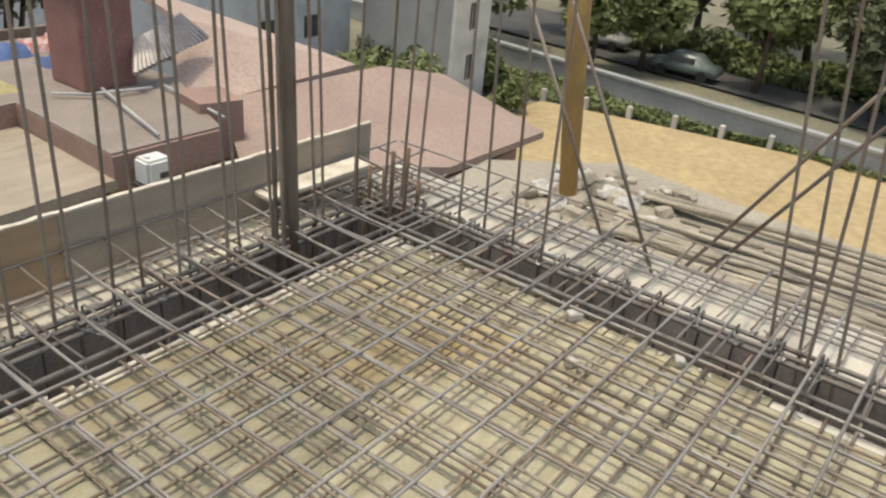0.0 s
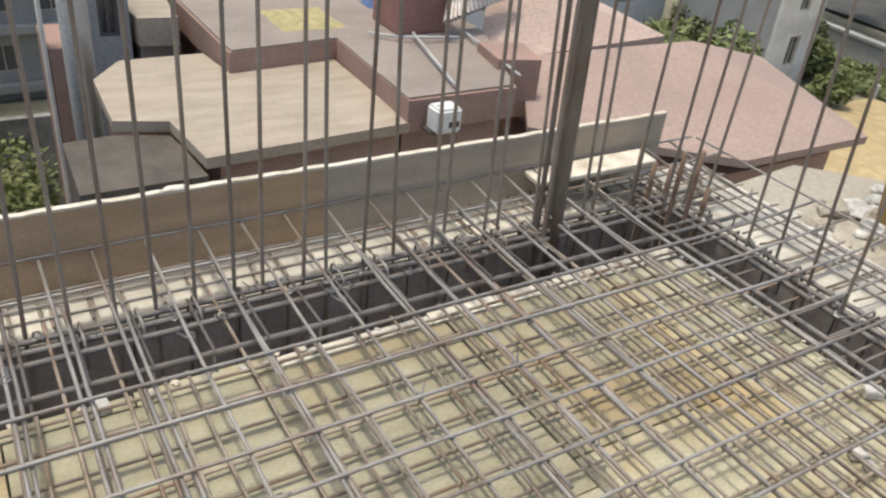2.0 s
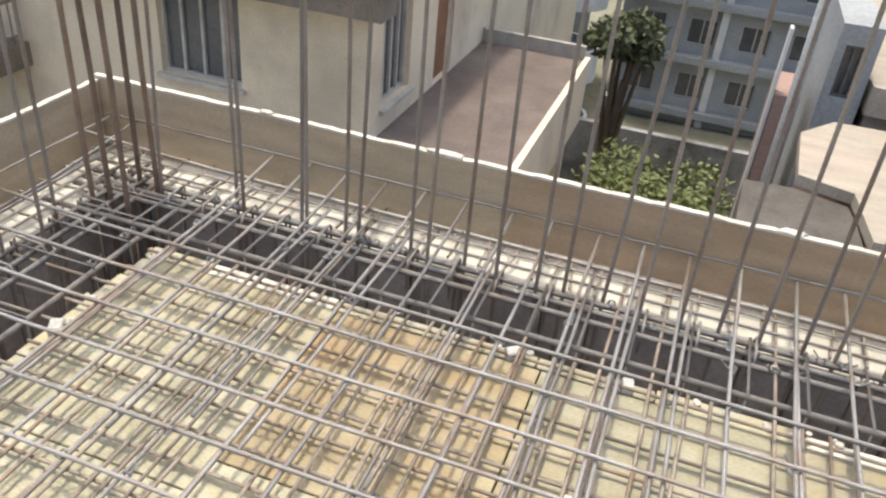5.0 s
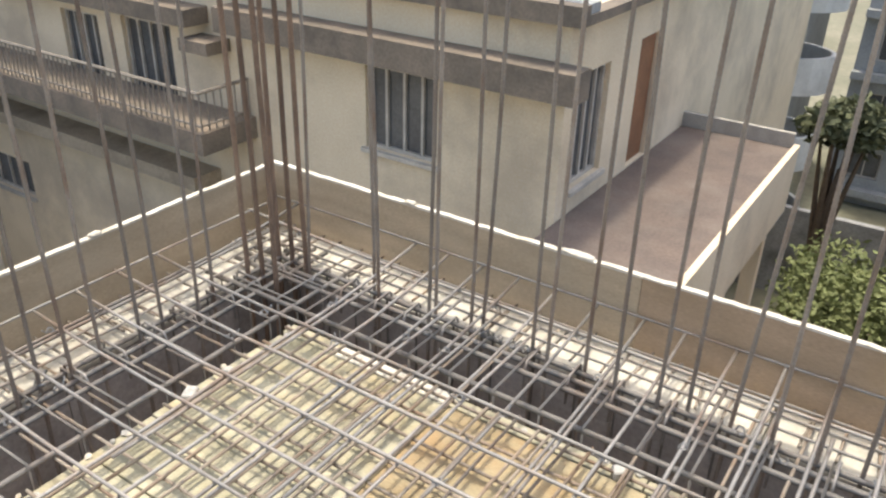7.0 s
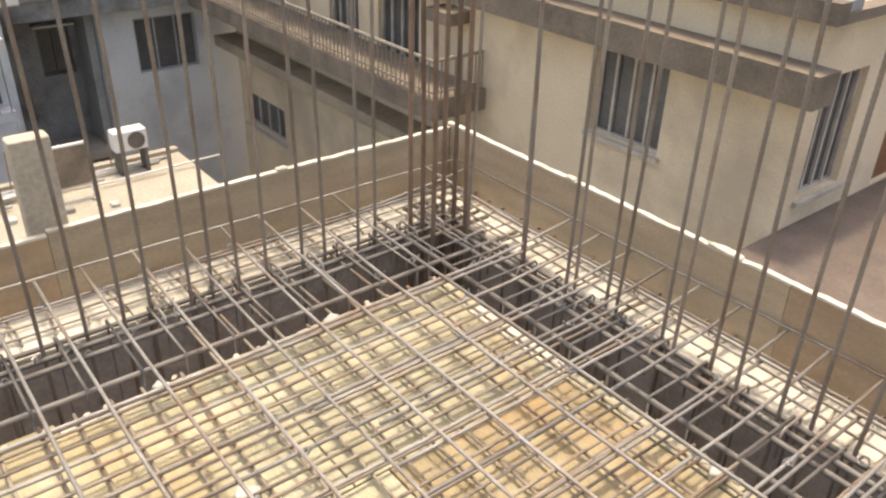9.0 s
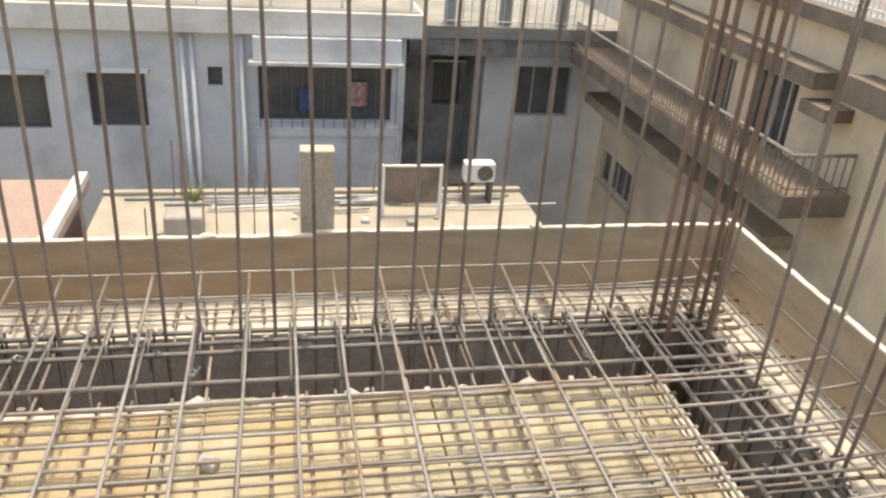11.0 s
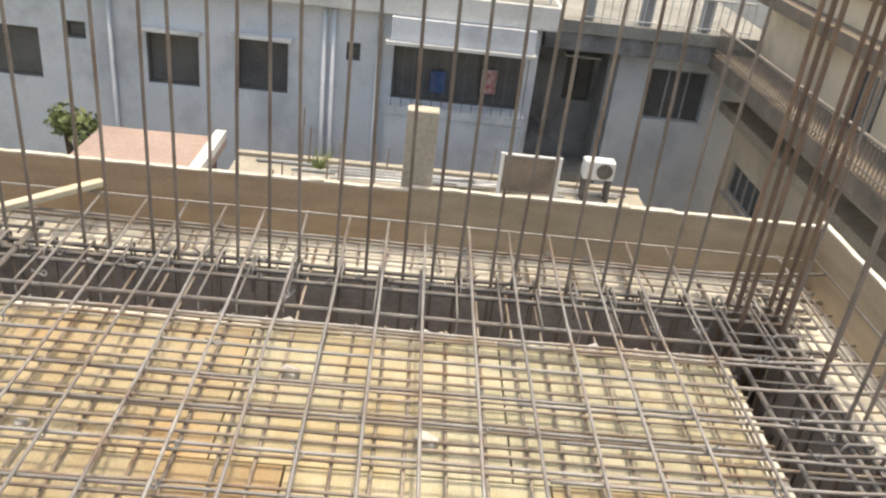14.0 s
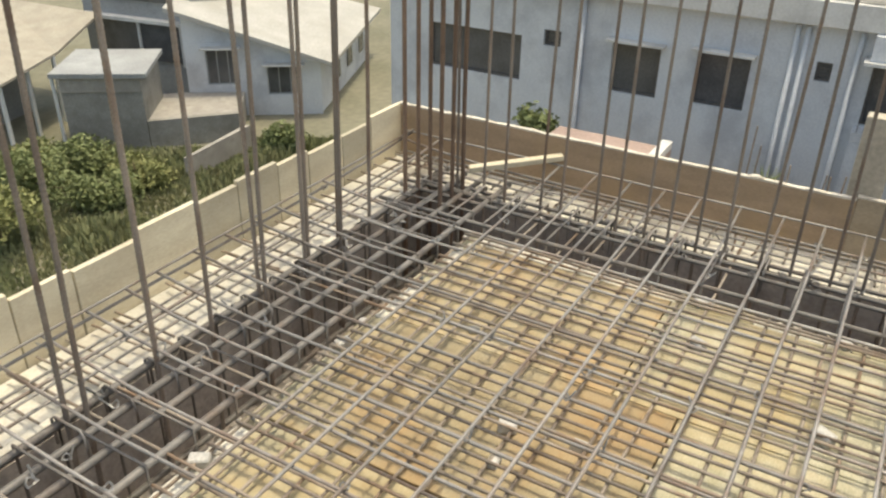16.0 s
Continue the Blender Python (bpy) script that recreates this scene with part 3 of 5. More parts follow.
column_cage(-1.56, 1.97, 0.14, 0.16, 6, 2.4, M_RUST, "rusty column bars rising at the slab corner")
column_cage(-1.5, -0.93, 0.2, 0.17, 6, 2.4, M_RUST, "rusty column bars rising at the slab corner")
column_cage(1.78, 2.0, 0.07, 0.05, 4, 2.4, M_DOWEL, "dark bundle of column bars tied close together", leanx=-0.035)
column_cage(2.33, 1.96, 0.18, 0.2, 6, 0.27, M_RUST, "short rusty column bar stubs at the slab corner")
t = tagged(part("steel_pipe", tube([(1.79, 1.95, -0.36), (1.73, 1.95, 1.0), (1.67, 1.95, 2.4)], 0.017, 12), M_DOWEL, smooth=True),
           "dark steel pipe standing among the column bars", "pipe")


# ---- surroundings: helpers ----
def wall_part(parent, name, x0, y0, z0, x1, y1, z1, mat, bevel=0.0, label=""):
    o = parent.location
    return part(name, box(x0 - o.x, y0 - o.y, z0 - o.z, x1 - o.x, y1 - o.y, z1 - o.z, bevel), mat, parent, label)


def holed_wall(parent, name, axis, c, a0, a1, z0, z1, holes, mat, thick=0.2, side=-1):
    """A wall in the plane axis = c from a0 to a1 with rectangular holes (a0, a1, z0, z1), its body on the given side."""
    o = parent.location
    us = sorted({a0, a1, *[h[0] for h in holes], *[h[1] for h in holes]})
    zs = sorted({z0, z1, *[h[2] for h in holes], *[h[3] for h in holes]})
    bm = bmesh.new()
    for u0, u1 in zip(us, us[1:]):
        for w0, w1 in zip(zs, zs[1:]):
            um, wm = (u0 + u1) / 2, (w0 + w1) / 2
            if any(h[0] < um < h[1] and h[2] < wm < h[3] for h in holes):
                continue
            lo, hi = sorted((c, c + side * thick))
            if axis == "x":
                box(lo - o.x, u0 - o.y, w0 - o.z, hi - o.x, u1 - o.y, w1 - o.z, bm=bm)
            else:
                box(u0 - o.x, lo - o.y, w0 - o.z, u1 - o.x, hi - o.y, w1 - o.z, bm=bm)
    bmesh.ops.remove_doubles(bm, verts=bm.verts, dist=0.0005)
    seen = {}
    for f in bm.faces:
        seen.setdefault(tuple(round(v, 3) for v in f.calc_center_median()), []).append(f)
    bmesh.ops.delete(bm, geom=[f for fs in seen.values() if len(fs) > 1 for f in fs], context="FACES")
    return part(name, bm, mat, parent)


def window(parent, axis, c, a0, a1, z0, z1, side=-1, bars=3, frame_mat=None, grill=False, sill=True):
    """A recessed dark window with its frame, mullions and grill."""
    o = parent.location
    fm = frame_mat or M_FRAME
    holder = new("window")
    holder.parent = parent

    def bx(u0, u1, d0, d1, w0, w1, bm=None):
        lo, hi = sorted((c + side * d0, c + side * d1))
        if axis == "x":
            return box(lo - o.x, u0 - o.y, w0 - o.z, hi - o.x, u1 - o.y, w1 - o.z, bm=bm)
        return box(u0 - o.x, lo - o.y, w0 - o.z, u1 - o.x, hi - o.y, w1 - o.z, bm=bm)
    part("pane", bx(a0, a1, 0.14, 0.16, z0, z1), M_GLASS, holder)
    f = 0.05
    bm = bmesh.new()
    for q in ((a0, a0 + f, z0, z1), (a1 - f, a1, z0, z1), (a0 + f, a1 - f, z0, z0 + f), (a0 + f, a1 - f, z1 - f, z1)):
        bx(q[0], q[1], 0.08, 0.137, q[2], q[3], bm)
    part("window_frame", bm, fm, holder)
    for k in range(1, bars):
        u = a0 + (a1 - a0) * k / bars
        part("mullion", bx(u - 0.022, u + 0.022, 0.09, 0.136, z0 + f, z1 - f), fm, holder)
    if grill:
        bm = bmesh.new()
        n = max(3, int((z1 - z0) / 0.16))
        for k in range(1, n):
            w = z0 + (z1 - z0) * k / n
            bx(a0, a1, 0.04, 0.052, w - 0.006, w + 0.006, bm)
        part("grill", bm, M_GRILL, holder)
    if sill:
        part("sill", bx(a0 - 0.06, a1 + 0.06, -0.07, 0.05, z0 - 0.07, z0 - 0.005), fm, holder)
    return holder


def railing(parent, axis, c, a0, a1, z0, h, step=0.13, mat=None):
    mat = mat or M_RAIL
    o = parent.location
    holder = new("railing")
    holder.parent = parent

    def pt(u, z):
        return (c - o.x, u - o.y, z - o.z) if axis == "x" else (u - o.x, c - o.y, z - o.z)
    part("handrail", tube([pt(a0, z0 + h), pt(a1, z0 + h)], 0.03, 6), mat, holder)
    part("lower_rail", tube([pt(a0, z0 + 0.1), pt(a1, z0 + 0.1)], 0.02, 6), mat, holder)
    me = mesh_of(tube([pt(0, z0), pt(0, z0 + h)], 0.014, 5), "baluster", mat)
    n = int((a1 - a0) / step)
    for k in range(n + 1):
        u = a0 + (a1 - a0) * k / n
        shared("baluster", me, holder, Matrix.Translation((0, u, 0) if axis == "x" else (u, 0, 0)))
    return holder


def tree(x, y, z, h, r, mat, leaves=2600, size=0.16, label="green leafy tree", squash=0.8, seed=1, group="trees"):
    t = thing("tree", label, "tree", group, at=(x, y, z))
    g = random.Random(seed)
    part("trunk", tube([(0, 0, -0.1), (0.06 * h * g.uniform(-1, 1), 0.05 * h * g.uniform(-1, 1), 0.35 * h), (0.05 * h * g.uniform(-1, 1), 0, 0.75 * h)], 0.035 * h, 8, r_end=0.01 * h), M_BARK, t, smooth=True)
    lobes = []
    for k in range(9):
        a, e = g.uniform(0, 6.28), g.uniform(-0.3, 1)
        c = Vector((math.cos(a) * r * 0.62 * g.uniform(0.4, 1), math.sin(a) * r * 0.62 * g.uniform(0.4, 1), h - r * squash + e * r * squash * 0.5))
        lobes.append((c, r * g.uniform(0.35, 0.6)))
        part("limb", tube([(0, 0, 0.35 * h), c * 0.6 + Vector((0, 0, 0.15 * h)), c], 0.014 * h, 5, r_end=0.004 * h), M_BARK, t)
    vs, fs = [], []
    for k in range(leaves):
        c, lr = g.choice(lobes)
        d = Vector((g.gauss(0, 1), g.gauss(0, 1), g.gauss(0, 0.85))).normalized()
        p = c + d * lr * (g.uniform(0.35, 1.0) ** 0.5) * g.choice((1, 1, 1, 1.15))
        u = Vector((g.uniform(-1, 1), g.uniform(-1, 1), g.uniform(-0.6, 0.6))).normalized()
        w = u.cross(Vector((g.uniform(-1, 1), g.uniform(-1, 1), g.uniform(-1, 1)))).normalized()
        s = size * g.uniform(0.5, 1.2)
        b = len(vs)
        vs += [p - u * s, p + w * s * 0.45, p + u * s, p - w * s * 0.45]
        fs.append((b, b + 1, b + 2, b + 3))
    me = bpy.data.meshes.new("crown")
    me.from_pydata(vs, [], fs)
    me.materials.append(mat)
    ob = new("crown", me)
    ob.parent = t
    return t


# ---- cream house to the north-west ----
cream = thing("cream_house", "cream plastered house with brown ledges, grilled windows and a balcony", "house", at=(-10, 12, GROUND))
Y1, CX0, CX1 = 9.0, -19.0, -3.85
wins = [(-7.0, -5.74, -2.99, -1.74), (-12.5, -11.2, -3.3, -1.8), (-14.3, -13.2, -3.3, -1.9), (-18.70, -16.66, -6.46, -5.59)]
holed_wall(cream, "facade_wall", "y", Y1, CX0, CX1, GROUND - 0.5, -0.62, wins, M_CREAM, 0.25, 1)
for w in wins:
    window(cream, "y", Y1, *w, side=1, bars=4, frame_mat=M_FRAME)
ewins = [(9.35, 10.35, -3.0, -1.45)]
doors = [(11.4, 12.2, -3.33, -1.35)]
holed_wall(cream, "side_wall", "x", CX1, Y1 + 0.25, 24, GROUND - 0.5, -0.62, ewins + doors, M_CREAM, 0.25, -1)
for w in ewins:
    window(cream, "x", CX1, *w, side=-1, bars=4)
wall_part(cream, "door", CX1 - 0.12, 11.4, -3.33, CX1 - 0.08, 12.2, -1.35, M_DOOR, label="brown wooden door")
wall_part(cream, "back_wall", CX0, 23.7, GROUND - 0.5, CX1 - 0.25, 24, -0.62, M_CREAM)
wall_part(cream, "west_wall", CX0, Y1 + 0.25, GROUND - 0.5, CX0 + 0.25, 23.7, -0.62, M_CREAM)
wall_part(cream, "roof_slab", CX0, Y1 + 0.26, -1.0, CX1 - 0.26, 23.7, -0.75, M_GROOF)
wall_part(cream, "window_ledge", -9.6, Y1 - 0.45, -1.6, CX1 + 0.3, Y1 - 0.004, -1.22, M_BROWN, label="stained brown concrete ledge")
wall_part(cream, "window_ledge", CX0, Y1 - 0.5, -1.62, -10.2, Y1 - 0.004, -1.35, M_BROWN)
wall_part(cream, "roof_band", CX0 - 0.3, Y1 - 0.22, -0.74, CX1 + 0.22, Y1 - 0.004, -0.5, M_BROWN)
wall_part(cream, "roof_kerb", CX0 - 0.3, Y1, -0.615, CX1 + 0.2, Y1 + 0.3, -0.497, M_GREYWALL)
wall_part(cream, "roof_band", CX1 + 0.004, Y1, -0.74, CX1 + 0.22, 24, -0.62, M_BROWN)
wall_part(cream, "small_canopy", -10.4, Y1 - 0.5, -2.0, -9.75, Y1 - 0.004, -1.8, M_BROWN)
# balcony on the west wing
wall_part(cream, "balcony_slab", CX0, Y1 - 1.15, -3.35, -9.3, Y1 - 0.004, -3.0, M_BROWN, label="stained dark balcony slab")
railing(cream, "y", Y1 - 1.08, CX0 + 0.05, -9.35, -3.0, 0.62)
railing(cream, "x", -9.38, Y1 - 1.05, Y1 - 0.05, -3.0, 0.62)
wall_part(cream, "lower_ledge", CX0, Y1 - 0.6, -4.4, -10.3, Y1 - 0.004, -4.15, M_TANLEDGE)
railing(cream, "y", Y1 + 0.1, -12, CX1, -0.495, 0.75, mat=M_PLASTIC)
# walkway on the east side
# the house's shade on this floor is put into its colour
wall_part(cream, "walkway_slab", CX1 + 0.004, 7.6, -3.75, -1.95, 14.0, -3.35, M_WALKWAY, label="brown walkway along the side wall, house shade in its colour")
wall_part(cream, "walkway_kerb", -1.945, 7.6, -4.5, -1.85, 14.1, -3.3, M_CREAM)
wall_part(cream, "walkway_end", CX1 + 0.004, 14.005, -4.4, -1.95, 14.1, -3.1, M_CONC)
for y in (8.4, 11.2, 13.6):
    wall_part(cream, "walkway_pillar", -2.25, y, GROUND - 0.5, -2.0, y + 0.25, -3.76, M_CREAM)

cream.location.x += 0.15
cream.location.z += 0.22

# ---- pale blue house to the west ----
blue = thing("blue_house", "pale blue two-storey house with dark windows and a flat roof", "house", at=(-21, -3, GROUND))
FX = -17.0
bw = [(-2.78, -1.62, -4.34, -3.15), (-4.75, -3.6, -4.4, -3.22), (-0.33, -0.02, -3.41, -3.0), (-6.51, -6.06, -3.57, -3.18), (-9.77, -7.1, -4.55, -3.41), (0.72, 3.65, -4.17, -2.86)]
holed_wall(blue, "facade_wall", "x", FX, -11.0, 3.95, GROUND, -2.25, bw, M_BLUE, 0.25, -1)
for w in bw[:5]:
    window(blue, "x", FX, *w, side=-1, bars=1, sill=False, frame_mat=M_GRILL, grill=w[1] - w[0] < 0.5)
for w in bw[:2]:
    wall_part(blue, "hood", FX + 0.003, w[0] - 0.1, w[3] + 0.05, FX + 0.3, w[1] + 0.1, w[3] + 0.1, M_WHITE)
window(blue, "x", FX, *bw[5], side=-1, bars=3, sill=False, grill=False, frame_mat=M_GRILL)
wall_part(blue, "bay_sill", FX + 0.003, 0.65, -4.4, FX + 0.47, 3.78, -4.2, M_BLUE)
wall_part(blue, "bay_head", FX + 0.003, 0.65, -2.735, FX + 0.47, 3.78, -2.245, M_BLUE)
wall_part(blue, "bay_return", FX + 0.003, 3.74, -7.5, FX + 0.468, 3.8, -4.41, M_BLUE)
wall_part(blue, "bay_hood", FX + 0.003, 0.55, -2.81, FX + 0.6, 3.82, -2.74, M_WHITE)
wall_part(blue, "bay_wall", FX + 0.003, 0.65, -7.5, FX + 0.45, 3.735, -4.41, M_BLUE)
for k in range(14):
    u = 0.75 + 2.95 * k / 13
    wall_part(blue, "bay_bar", FX + 0.48, u - 0.008, -4.195, FX + 0.5, u + 0.008, -2.815, M_GRILL)
for y, z0, z1, mt in ((1.6, -3.95, -3.45, M_BLUECLOTH), (2.75, -3.85, -3.3, M_REDCLOTH)):
    wall_part(blue, "hanging_cloth", FX - 0.06, y, z0, FX - 0.03, y + 0.35, z1, mt)
wall_part(blue, "north_wall", FX - 9, 3.7, GROUND, FX - 0.26, 3.95, -2.25, M_BLUE)
wall_part(blue, "south_wall", FX - 9, -11, GROUND, FX - 0.26, -10.75, -2.25, M_BLUE)
wall_part(blue, "back_wall", FX - 9.2, -11, GROUND, FX - 9.01, 3.95, -2.25, M_BLUE)
wall_part(blue, "roof_slab", FX - 9.5, -11.4, -2.24, FX + 0.3, 4.3, -1.72, M_WHITE, 0.02, "white weathered roof edge slab")
wall_part(blue, "roof_floor", FX - 9.3, -11.2, -1.715, FX + 0.2, 4.2, -1.7, M_STAINGREY)
for y in np.arange(-11, 4.1, 1.5):
    wall_part(blue, "roof_post", FX - 0.1, y, -1.695, FX - 0.04, y + 0.06, -1.1, M_PLASTIC)
for z in (-1.12, -1.4):
    wall_part(blue, "roof_rail", FX - 0.09, -11, z, FX - 0.05, 4.0, z + 0.035, M_PLASTIC)
for y in (-0.82, -0.62, 0.4, -5.5):
    part("drain_pipe", tube([(FX + 0.07 + 21, y + 3, -2.3 - GROUND), (FX + 0.07 + 21, y + 3, 0)], 0.055, 8), M_BLUE, blue, smooth=True)
blue.location.y -= 0.62
# recessed dark part and the blue block beside it
annex = thing("blue_annex", "blue plastered house block with dark recessed porch", "house", at=(-21, 6.5, GROUND))
holed_wall(annex, "facade_wall", "x", -17.4, 5.65, 9.45, GROUND, -2.2, [(6.5, 8.05, -4.3, -2.95)], M_BLUE, 0.25, -1)
window(annex, "x", -17.4, 6.5, 8.05, -4.3, -2.95, side=-1, bars=3, sill=False, frame_mat=M_GREYWALL)
holed_wall(annex, "porch_wall", "x", -18.6, 3.26, 5.44, GROUND, -2.2, [(4.55, 5.3, -4.35, -3.15)], M_BLOTCHWALL, 0.2, -1)
window(annex, "x", -18.6, 4.55, 5.3, -4.35, -3.15, side=-1, bars=2, sill=False, frame_mat=M_GRILL)
wall_part(annex, "window_hood", -18.597, 4.45, -3.12, -18.3, 5.4, -3.07, M_WHITE)
wall_part(annex, "porch_side", -18.59, 5.45, GROUND, -17.66, 5.64, -2.2, M_GREYWALL)
wall_part(annex, "porch_floor", -18.59, 3.3, -6.2, -17.3, 5.44, -6.0, M_CONC)
wall_part(annex, "annex_roof", -26, 3.3, -2.19, -16.9, 9.4, -1.9, M_STAINGREY)
wall_part(annex, "roof_beam", -17.3, 3.6, -2.62, -16.95, 9.3, -2.195, M_BLOTCHWALL, label="dark blotched concrete roof beam")
wall_part(annex, "annex_back", -26, 5.7, GROUND, -17.7, 8.6, -2.2, M_BLUE)
railing(annex, "x", -17.05, 4.5, 8.6, -1.895, 0.8, 0.2, M_WHITE)
for y in (4.5, 5.9, 7.4):
    wall_part(annex, "roof_pillar", -17.4, y, -1.89, -17.15, y + 0.25, -0.9, M_GREYWALL)
annex.location += Vector((-1.9, 0.09, -0.45))
# far pale house behind
far = thing("far_house", "distant pale blue-white house with dark windows", "house", at=(-34, 14, GROUND))
holed_wall(far, "facade_wall", "x", -30, 8, 20, GROUND, 0.5, [(10, 11.4, -2.5, -1), (13, 14.4, -2.5, -1), (16.5, 17.9, -2.5, -1), (9.5, 10.7, -6, -4.6)], M_WHITE, 0.25, -1)
for w in ((10, 11.4, -2.5, -1), (13, 14.4, -2.5, -1), (16.5, 17.9, -2.5, -1), (9.5, 10.7, -6, -4.6)):
    window(far, "x", -30, *w, side=-1, bars=2, grill=False)
wall_part(far, "far_roof", -38, 7.5, 0.51, -29.6, 20.5, 0.8, M_TERR)
wall_part(far, "far_side", -38, 8, GROUND, -30.26, 8.25, 0.5, M_WHITE)
far2 = thing("far_house", "distant plain cement house with a flat terrace roof", "house", at=(-38, -6, GROUND))
holed_wall(far2, "facade_wall", "x", -33, -16, 5, GROUND, -2.2, [(-12, -10.5, -4.6, -3.2), (-6, -4.5, -4.6, -3.2), (1, 2.5, -4.6, -3.2)], M_TERR, 0.25, -1)
wall_part(far2, "far_roof", -45, -16.5, -2.19, -32.7, 5.5, -1.9, M_TERR)
for w in ((-12, -10.5, -4.6, -3.2), (-6, -4.5, -4.6, -3.2), (1, 2.5, -4.6, -3.2)):
    window(far2, "x", -33, *w, side=-1, bars=2, grill=False)

# ---- low terrace between ----
terr = thing("low_terrace", "sunlit cream cement terrace roof of a low house", "terrace", at=(-10, 1, GROUND))
wall_part(terr, "terrace_wall", -13.5, -2.2, GROUND, -5.0, 5.35, -4.62, M_TERR)
wall_part(terr, "terrace_roof", -13.65, -2.35, -4.61, -4.9, 5.45, -4.5, M_TERR)
wall_part(terr, "terrace_kerb", -13.65, -2.35, -4.495, -13.5, 5.45, -4.43, M_TERR)
for k, (z, y0, y1) in enumerate(((-4.465, -2.2, 4.9), (-4.46, 0.5, 4.7), (-4.465, -1.5, 3.5))):
    x = -13.3 + 0.13 * k
    tagged(part("water_pipe", tube([(x, y0, z), (x + 0.05, (y0 + y1) / 2, z + 0.03), (x, y1, z)], 0.03, 7), M_PIPE, smooth=True),
           "grey water pipe running along the terrace edge", "pipe", "terrace pipes")
tagged(part("timber_stake", box(-1.99, 0.625, -0.5, -1.9225, 0.745, 0.565, 0.004), M_LOG), "grey-buff timber stake standing behind the edge board joint", "stake")
pan = thing("metal_panel", "grey sheet panel propped on posts on the terrace", "panel", at=(-12.5, 2.84, -4.5))
part("sheet", box(-0.02, -0.5, 0.25, 0.02, 0.5, 0.93), M_BROWN, pan)
part("post", box(-0.03, -0.55, 0, 0.03, -0.49, 0.97), M_PLASTIC, pan)
part("post", box(-0.03, 0.49, 0, 0.03, 0.55, 0.97), M_PLASTIC, pan)
part("top_edge", box(-0.03, -0.48, 0.935, 0.03, 0.48, 0.965), M_PLASTIC, pan)
ac = thing("air_conditioner", "white outdoor air conditioner unit on the terrace", "air conditioner", at=(-13.1, 4.24, -4.27))
part("casing", box(-0.14, -0.32, 0.2, 0.14, 0.26, 0.57, 0.02), M_PLASTIC, ac)
bm = bmesh.new()
bmesh.ops.create_cone(bm, cap_ends=True, segments=24, radius1=0.15, radius2=0.15, depth=0.02)
bmesh.ops.transform(bm, matrix=Matrix.Translation((0.151, 0.06, 0.385)) @ Matrix.Rotation(radians(90), 4, "Y"), verts=bm.verts)
part("fan_grille", bm, M_GRILL, ac)
for yy in (-0.26, 0.2):
    part("foot", box(-0.15, yy - 0.03, -0.23, 0.15, yy + 0.03, 0.198), M_GRILL, ac)
tagged(part("cement_block", box(-12.2, -1.35, -4.5, -11.75, -0.75, -4.15, 0.03), M_CONC), "grey cement block lying on the terrace", "block")
plant = thing("potted_plant", "small green plant growing on the terrace edge", "plant", at=(-12.4, -0.9, -4.15))
tree(-14.6, -6.05, GROUND, 5.8, 0.55, M_LEAF, 700, 0.09, "small leafy tree by the blue house", seed=4)
bm = bmesh.new()
g2 = random.Random(9)
for k in range(60):
    a = g2.uniform(0, 6.28)
    d = Vector((math.cos(a), math.sin(a), g2.uniform(0.4, 1.6))) * 0.25
    tube([(0, 0, 0), d * 0.6, d], 0.012, 3, bm, 0.002)
part("leaves", bm, M_LEAF, plant)
for y in (-1.6, -1.45, -0.7, -0.5, 0.1):
    tagged(part("stub_rebar", tube([(-11.6, y, -4.5), (-11.58, y + 0.02, -3.6 + 0.3 * math.sin(y * 9))], 0.015, 5), M_DOWEL), "dark steel bar stub on the terrace", "rebar", "terrace bar stubs")
pinkt = thing("pink_roof_block", "low house block with dull pink roof and pale edge", "house", at=(-11.5, -4.5, GROUND))
wall_part(pinkt, "block_wall", -13.5, -4.8, GROUND, -9.5, -2.75, -4.4, M_PINK)
wall_part(pinkt, "block_roof", -13.7, -4.95, -4.39, -9.3, -2.6, -4.25, M_PINKROOF)
wall_part(pinkt, "roof_kerb", -13.7, -2.8, -4.245, -9.3, -2.6, -4.1, M_WHITE)

for ob in (terr, pinkt):
    ob.location.y -= 0.25
# loose pipes, rods and rubble on the terrace edge
gt = random.Random(21)
for k in range(9):
    y0 = gt.uniform(-1.6, 3.6)
    L = gt.uniform(0.7, 2.4)
    x0 = -13.1 + gt.uniform(0, 0.55)
    z = -4.46 + gt.uniform(0, 0.05)
    tagged(part("loose_pipe", tube([(x0, y0, z), (x0 + gt.uniform(-0.12, 0.12), y0 + L, z + gt.uniform(0, 0.05))], gt.uniform(0.018, 0.03), 6), M_PIPE if k % 3 else M_PLASTIC, smooth=True),
           "weathered grey pipe lying loose on the terrace", "pipe", "loose terrace pipes")
for k in range(16):
    x, y = -13.2 + gt.uniform(0, 1.6), gt.uniform(-1.8, 5.0)
    q = gt.uniform(0.04, 0.1)
    tagged(part("terrace_rubble", box(x - q, y - q * 0.8, -4.5, x + q, y + q, -4.5 + q * 0.9, 0.012), M_CONC if k % 2 else M_BLOCK), "grey broken concrete lump on the terrace", "rubble", "terrace rubble")
for y, h in ((-1.35, 1.15), (-1.22, 0.8), (-0.05, 0.5), (0.25, 0.55), (2.25, 0.75), (3.9, 0.6)):
    tagged(part("standing_rod", tube([(-13.3, y, -4.5), (-13.29, y + 0.03, -4.5 + h)], 0.017, 5), M_DOWEL), "dark steel rod standing at the terrace edge", "rod", "terrace rods")

